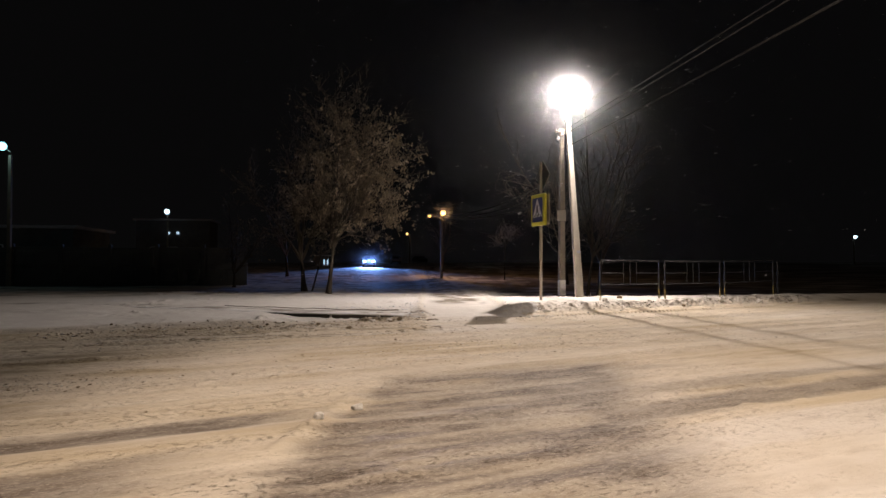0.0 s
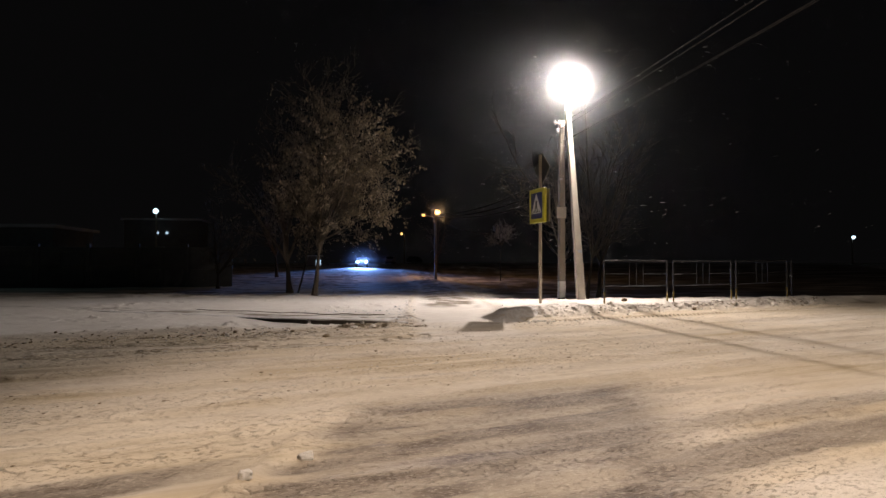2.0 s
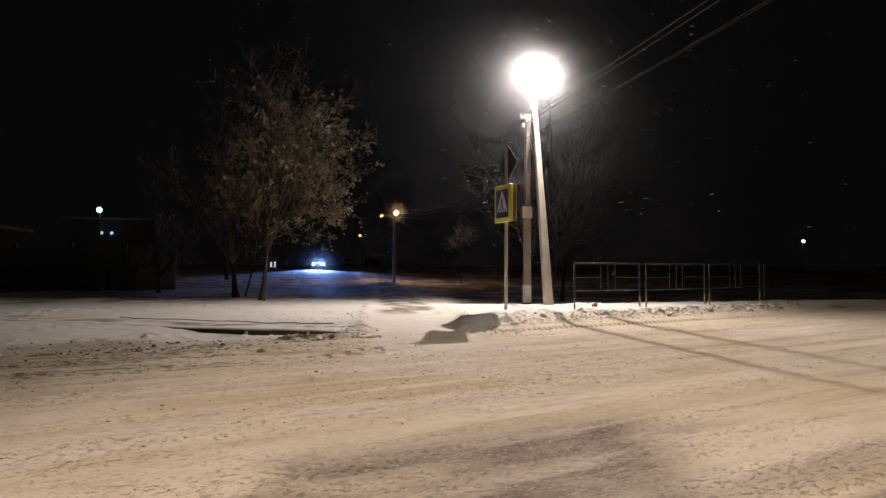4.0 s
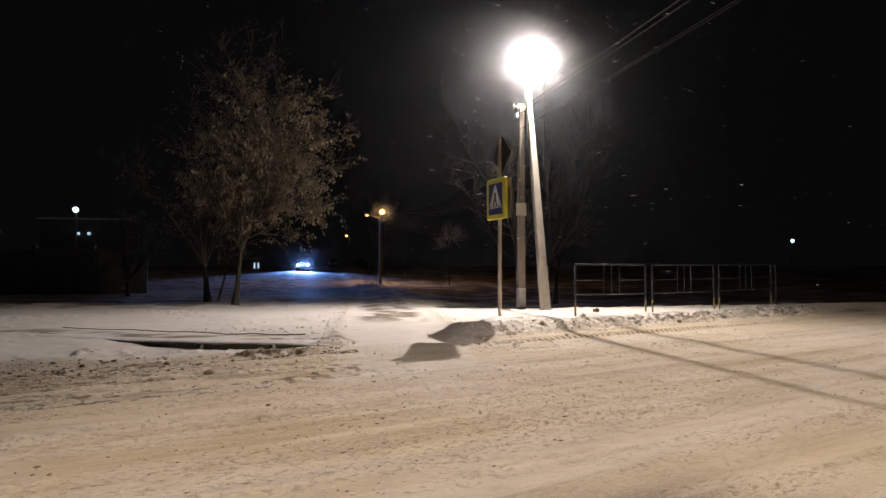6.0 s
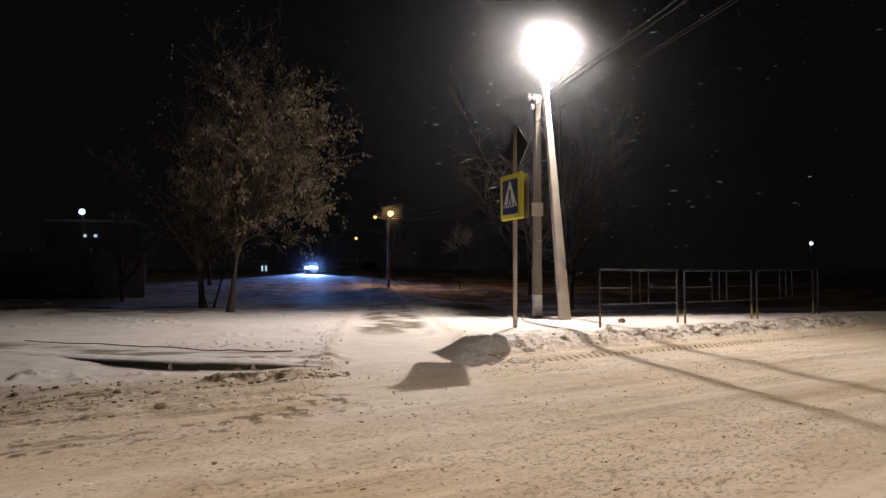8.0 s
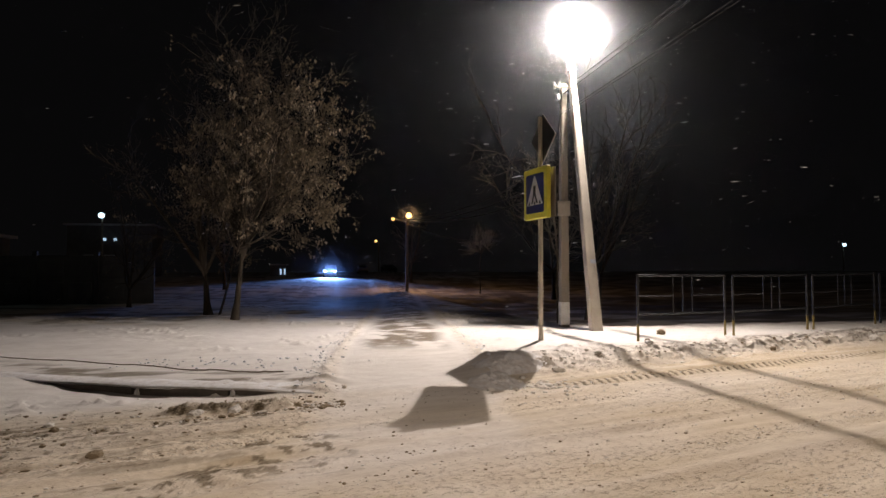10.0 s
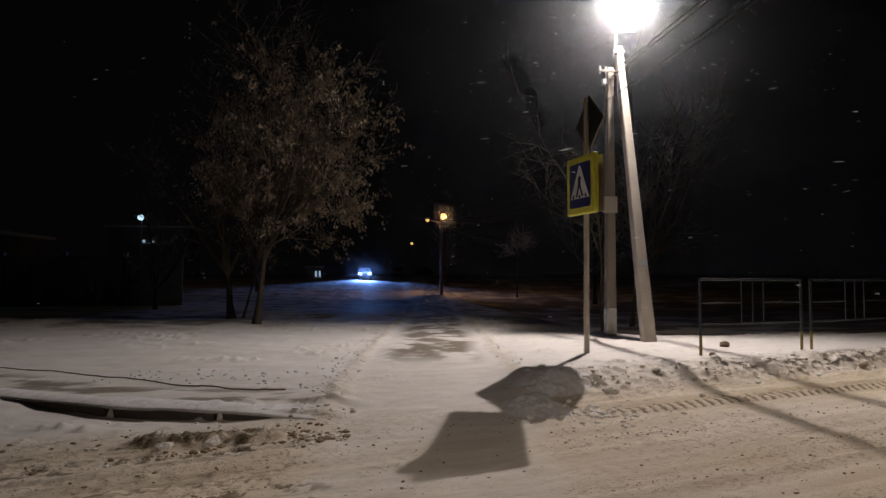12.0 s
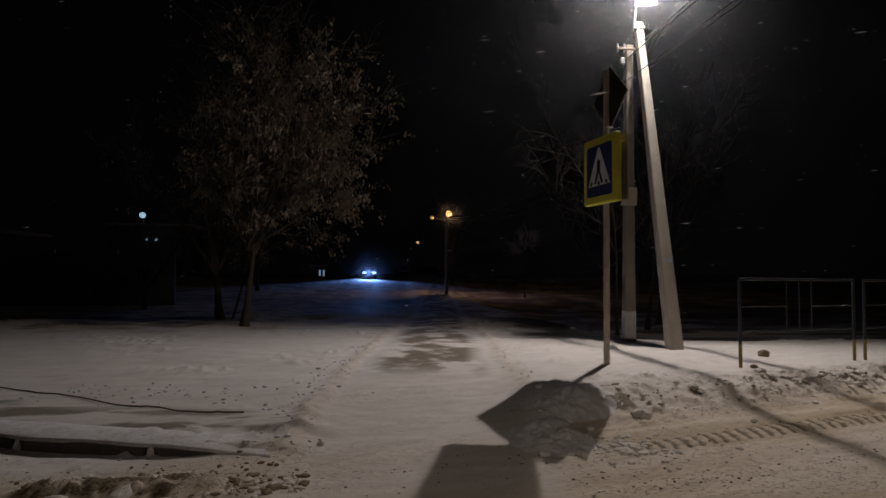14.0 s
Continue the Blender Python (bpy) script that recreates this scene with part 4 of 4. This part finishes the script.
M_BARKPOLE = surface("old_pole", (0.20, 0.17, 0.13), (0.28, 0.24, 0.19), 3.0, 0.9, 0, 0.3)
far_lamp((9.05, 58.0), 6.2, ((0.1, -0.35, 0.05, 0.22, M_ORANGE), (-1.05, 0.6, -0.15, 0.13, M_ORANGE_DIM)), "utility pole with a glowing orange street lamp")
far_lamp((14.2, 135.0), 8.0, ((-0.6, -0.3, 0.1, 0.26, M_ORANGE_DIM),), "distant utility pole with a dim orange lamp")
far_lamp((-20.0, 42.2), 8.2, ((-0.35, -0.2, 0.5, 0.25, M_TEAL),), "tall pole with a cold teal-white yard lamp")
far_lamp((-24.0, 93.0), 8.7, ((0.0, -0.3, 0.2, 0.36, M_BLUEWHITE),), "distant pole with a cold white lamp")
far_lamp((98.8, 110.0), 6.6, ((0.0, -0.3, 0.2, 0.34, M_BLUEWHITE),), "distant pole with a white lamp")
for k, (ex, ez) in enumerate(((13.6, 6.9), (13.9, 6.4), (14.4, 6.0))):
    cable("power_cable", (9.05, 58.0, 6.1 - 0.12 * k), (ex, 44.0, ez), 0.5, 0.032, "thin overhead cable catching orange lamplight", "overhead cables")
cable("power_cable", (9.0, 57.9, 5.7), (13.0, 50.5, 3.9), 0.35, 0.025, "slack cable from the far pole to a small tree", "overhead cables")


def car(at, turn, paint, label, lights):
    x, y = at
    g = height(x, y)
    p = thing("car", (x, y, g), label, "car", turn=turn)
    bm = bmesh.new()
    side = [(-2.1, 0.28), (2.1, 0.28), (2.15, 0.62), (1.95, 0.86), (0.95, 0.96), (0.35, 1.40), (-0.95, 1.43), (-1.65, 1.02), (-2.1, 0.95)]
    rows = []
    for wx, squeeze in ((-0.86, 0.0), (-0.80, 0.0), (0.80, 0.0), (0.86, 0.0)):
        rows.append([bm.verts.new((wx * (0.82 if z > 1.1 else 1.0), -l, z)) for l, z in side])
    for a, b in zip(rows, rows[1:]):
        for i in range(len(side)):
            j = (i + 1) % len(side)
            bm.faces.new((a[i], a[j], b[j], b[i]))
    bm.faces.new(rows[0][::-1]), bm.faces.new(rows[-1])
    bmesh.ops.recalc_face_normals(bm, faces=bm.faces)
    bmesh.ops.bevel(bm, geom=list(bm.edges), offset=0.04, segments=2, affect="EDGES", profile=0.5)
    part("body", bm, paint, p)
    part("windscreen", boxed(1.25, 0.04, 0.62, pose(0, -0.68, 1.19, -53, 0, 0), 0.01), M_GLASS, p)
    part("rear_window", boxed(1.2, 0.04, 0.6, pose(0, 1.33, 1.24, 58, 0, 0), 0.01), M_GLASS, p)
    for sx in (-1, 1):
        part("side_window", boxed(0.03, 1.5, 0.3, pose(sx * 0.765, 0.25, 1.18, 0, -sx * 16, 0), 0.01), M_GLASS, p)
        for yy in (-1.3, 1.3):
            w = part("wheel", rodded((sx * 0.68, yy, 0.31), (sx * 0.88, yy, 0.31), 0.31, None, 20), M_TYRE, p)
            part("rim", rodded((sx * 0.87, yy, 0.31), (sx * 0.89, yy, 0.31), 0.19, None, 16), M_STEEL, w)
        bm = bmesh.new()
        bmesh.ops.create_uvsphere(bm, u_segments=14, v_segments=8, radius=0.24 if lights else 0.11, matrix=pose(sx * 0.6, -2.04, 0.68) @ Matrix.Diagonal((1.15, 0.5, 0.8, 1)))
        part("headlight", bm, M_HEAD if lights else M_GLASS, p, "glaring blue-white headlight" if lights else "")
    part("bumper", boxed(1.7, 0.14, 0.2, pose(0, -2.12, 0.4), 0.05), M_TYRE, p)
    part("mirror", boxed(0.2, 0.1, 0.14, pose(0.95, -0.6, 1.02), 0.03), paint, p)
    part("mirror", boxed(0.2, 0.1, 0.14, pose(-0.95, -0.6, 1.02), 0.03), paint, p)


car((3.72, 92.3), -1, M_CARPAINT, "dark car with glaring bluish headlights on the snowy road", True)
car((9.8, 119.0), 0, M_CARLIGHT, "pale parked car covered in frost", False)
car((14.6, 120.5), 12, M_CARPAINT, "dark parked car beside the far road", False)


def yard_wall():
    p = thing("wall_yard", (0, 0, 0), "grey concrete panel wall in the dark", "wall")
    tagged(p, kind="structure")
    x, y = -34.0, 42.6
    post_me = mesh_of("wall_post", boxed(0.22, 0.22, 2.75, pose(0, 0, 1.3), 0.02), M_WALL)
    bm = boxed(2.62, 0.12, 2.45, pose(0, 0, 1.25), 0.02)
    for cx in (-0.65, 0.65):
        for cz in (0.7, 1.8):
            box(bm, pose(cx, -0.07, cz), 1.1, 0.06, 0.85, 0.02)
    panel_me = mesh_of("wall_panel", bm, M_WALL)
    for k in range(10):
        g = height(x, y)
        share("wall_post", post_me, p, pose(x, y, g - 0.05))
        share("wall_panel", panel_me, p, pose(x + 1.4, y + 0.0, g - 0.05, 0, 0, 0))
        x += 2.8


def shed(at, size, label, windows=0):
    x, y = at
    g = height(x, y)
    w, d, h = size
    p = thing("building", (x, y, g - 0.1), label, "building")
    part("wall", boxed(w, d, h, pose(0, 0, h / 2)), M_WALL, p)
    part("roof", boxed(w + 0.8, d + 0.8, 0.25, pose(0, 0, h + 0.125), 0.05), M_ROOF, p)
    part("door", boxed(1.1, 0.1, 2.1, pose(w * 0.3, -d / 2 - 0.03, 1.05), 0.02), M_DARKSTEEL, p)
    for k in range(windows):
        wx = -w / 2 + (k + 1) * w / (windows + 2)
        q = part("window", boxed(1.2, 0.1, 1.3, pose(wx, -d / 2 - 0.03, 2.2), 0.02), M_WHITE, p)
        part("pane", boxed(1.05, 0.04, 1.15, pose(wx, -d / 2 - 0.085, 2.2)), M_GLASS, q)


yard_wall()
shed((-28.0, 58.0), (14.0, 8.0, 4.1), "low grey flat-roofed building behind the wall", 3)
shed((-24.0, 99.0), (10.0, 6.0, 6.6), "distant low building with small lit lamps", 2)
for x, z in ((-24.6, 6.1), (-23.35, 6.1)):
    ob = new("wall_lamp", mesh_of("wall_lamp", boxed(0.34, 0.2, 0.34, pose(x, 95.93, z), 0.05), M_MARKER))
    tagged(ob, "small cold white lamp on a building", "lamp", "small far lamps")


def kiosk():
    x, y = -2.2, 95.0
    g = height(x, y)
    p = thing("bus_shelter", (x, y, g - 0.02), "small dark shelter with two lit strips at its edge", "shelter")
    part("body", boxed(2.0, 1.4, 1.5, pose(-0.8, 0.75, 0.75), 0.03), M_WALL, p)
    part("roof", boxed(2.4, 1.8, 0.12, pose(-0.75, 0.7, 1.55), 0.02), M_ROOF, p)
    for dx in (-0.17, 0.17):
        part("light_strip", boxed(0.2, 0.05, 0.75, pose(dx * 1.5 - 0.2, 0.02, 0.6), 0.01), M_MARKER, p, "white lit strip")


kiosk()
far_lamp((1.5, -1.0), 10.5, ((1.3, 2.05, 0.15, 0.12, M_ORANGE_DIM),), "street lamp on a concrete pole beside the near pavement")


def falling_snow():
    """Wind-driven flakes in the lamplight."""
    rng = random.Random(90)
    verts, faces = [], []

    def flake(c, size, long):
        a = rng.gauss(0.15, 0.15)
        u = Vector((math.cos(a), rng.uniform(-0.3, 0.3), math.sin(a) * 0.5)).normalized() * size * long
        w = u.orthogonal().normalized() * size
        x = u.cross(w).normalized() * size
        i = len(verts)
        verts.extend([c - u, c + w, c + u, c - w, c + x, c - x])
        for e in (4, 5):
            faces.extend([(i, i + 1, i + e), (i + 1, i + 2, i + e), (i + 2, i + 3, i + e), (i + 3, i, i + e)])

    for k in range(700):
        d = Vector((rng.gauss(0, 1), rng.gauss(0, 1), rng.gauss(0, 0.8)))
        c = LAMP + Vector((0, -0.6, -0.5)) + d.normalized() * 5.0 * rng.random() ** 0.6
        if c.z > 2.5:
            flake(c, rng.uniform(0.003, 0.0065), rng.uniform(1.0, 3.0))
    for k in range(500):
        c = Vector((rng.uniform(-2, 16), rng.uniform(13, 26), rng.uniform(1.2, 10)))
        flake(c, rng.uniform(0.0028, 0.005), rng.uniform(4.0, 10.0))
    for k in range(45):
        c = Vector((rng.uniform(4, 12), rng.uniform(13.5, 20), rng.uniform(2, 7)))
        flake(c, rng.uniform(0.004, 0.006), rng.uniform(7.0, 14.0))
    ob = new("falling_snow", from_arrays("falling_snow", verts, faces, M_FLAKE, False))
    tagged(ob, "fine snowflakes drifting in the lamplight", "snow", kind="stuff")


def halo_specks(name, centres, sizes, label):
    """Specks that imitate the glow round a lamp, each a small tetrahedron."""
    n = len(centres)
    corner = np.array([(1, 1, 1), (-1, -1, 1), (-1, 1, -1), (1, -1, -1)], float)
    verts = (centres[:, None, :] + corner[None] * sizes[:, None, None]).reshape(-1, 3)
    tri = np.array([(0, 1, 2), (0, 3, 1), (0, 2, 3), (1, 3, 2)], np.int32)
    tris = (tri[None] + 4 * np.arange(n, dtype=np.int32)[:, None, None]).reshape(-1, 3)
    me = bpy.data.meshes.new(name)
    me.vertices.add(len(verts))
    me.vertices.foreach_set("co", verts.astype(np.float32).ravel())
    me.loops.add(tris.size)
    me.loops.foreach_set("vertex_index", tris.ravel())
    me.polygons.add(len(tris))
    me.polygons.foreach_set("loop_start", np.arange(0, tris.size, 3, dtype=np.int32))
    me.update(calc_edges=True)
    me.materials.append(M_HALO)
    tagged(new(name, me), label, "snow", kind="stuff")


def halo_material():
    """Halo specks: mostly clear, the rest scatters light forward and back."""
    m, nt, p = nodes_of("halo_speck")
    out = nt.nodes["Material Output"]
    nt.nodes.remove(p)
    clear, white, past = nt.nodes.new("ShaderNodeBsdfTransparent"), nt.nodes.new("ShaderNodeBsdfDiffuse"), nt.nodes.new("ShaderNodeBsdfTranslucent")
    for b in (white, past):
        b.inputs[0].default_value = (0.85, 0.85, 0.88, 1)
    half, most = nt.nodes.new("ShaderNodeMixShader"), nt.nodes.new("ShaderNodeMixShader")
    half.inputs[0].default_value, most.inputs[0].default_value = 0.55, 0.25
    nt.links.new(white.outputs[0], half.inputs[1])
    nt.links.new(past.outputs[0], half.inputs[2])
    nt.links.new(clear.outputs[0], most.inputs[1])
    nt.links.new(half.outputs[0], most.inputs[2])
    nt.links.new(most.outputs[0], out.inputs[0])
    return m


# Clouds of lit specks, added to imitate glare round the lamps.
def glow_halos():
    rng = np.random.default_rng(91)
    ahead = Vector((-0.32, -0.95, 0)).normalized()
    across = Vector((-ahead.y, ahead.x, 0))
    sets = []
    for count, reach in ((34000, 0.66), (110000, 2.9), (110000, 5.0)):
        r, a = np.abs(rng.normal(0, reach, count)) ** 1.15, rng.random(count) * 2 * math.pi
        d = 0.55 + 0.45 * rng.random(count) + 0.25 * r
        u, w = r * np.cos(a), r * np.sin(a)
        sets.append(np.array(LAMP)[None] + d[:, None] * np.array(ahead)[None] + u[:, None] * np.array(across)[None] + w[:, None] * np.array([(0, 0, 1.0)]))
    centres = np.concatenate(sets)
    sizes = np.concatenate([rng.uniform(0.0010, 0.0018, 34000), rng.uniform(0.0015, 0.0026, len(centres) - 34000)])
    halo_specks("glow_halo", centres, sizes, "clear specks added to imitate glow round the street lamp")
    n = 15000
    d = 0.6 + 9.0 * rng.random(n)
    a, r = rng.random(n) * 2 * math.pi, np.abs(rng.normal(0, 0.22, n)) * (d + 2.5)
    centres = np.column_stack([3.7 + r * np.cos(a), 89.6 - d, 2.1 + 0.8 * r * np.sin(a)])
    centres = centres[centres[:, 2] > 1.35]
    halo_specks("glow_halo", centres, rng.uniform(0.003, 0.006, len(centres)), "clear specks added to imitate glare round car headlights")
    centres = np.array([(9.25, 57.5, 6.2)]) + rng.normal(0, 0.42, (1500, 3))
    halo_specks("glow_halo", centres, rng.uniform(0.005, 0.009, 1500), "clear specks added to imitate glow round an orange lamp")


M_HALO = halo_material()
M_FLAKE = surface("snowflake", (0.85, 0.85, 0.87), (0.8, 0.8, 0.82), 3.0, 0.8, 0, 0.0)
falling_snow()
glow_halos()
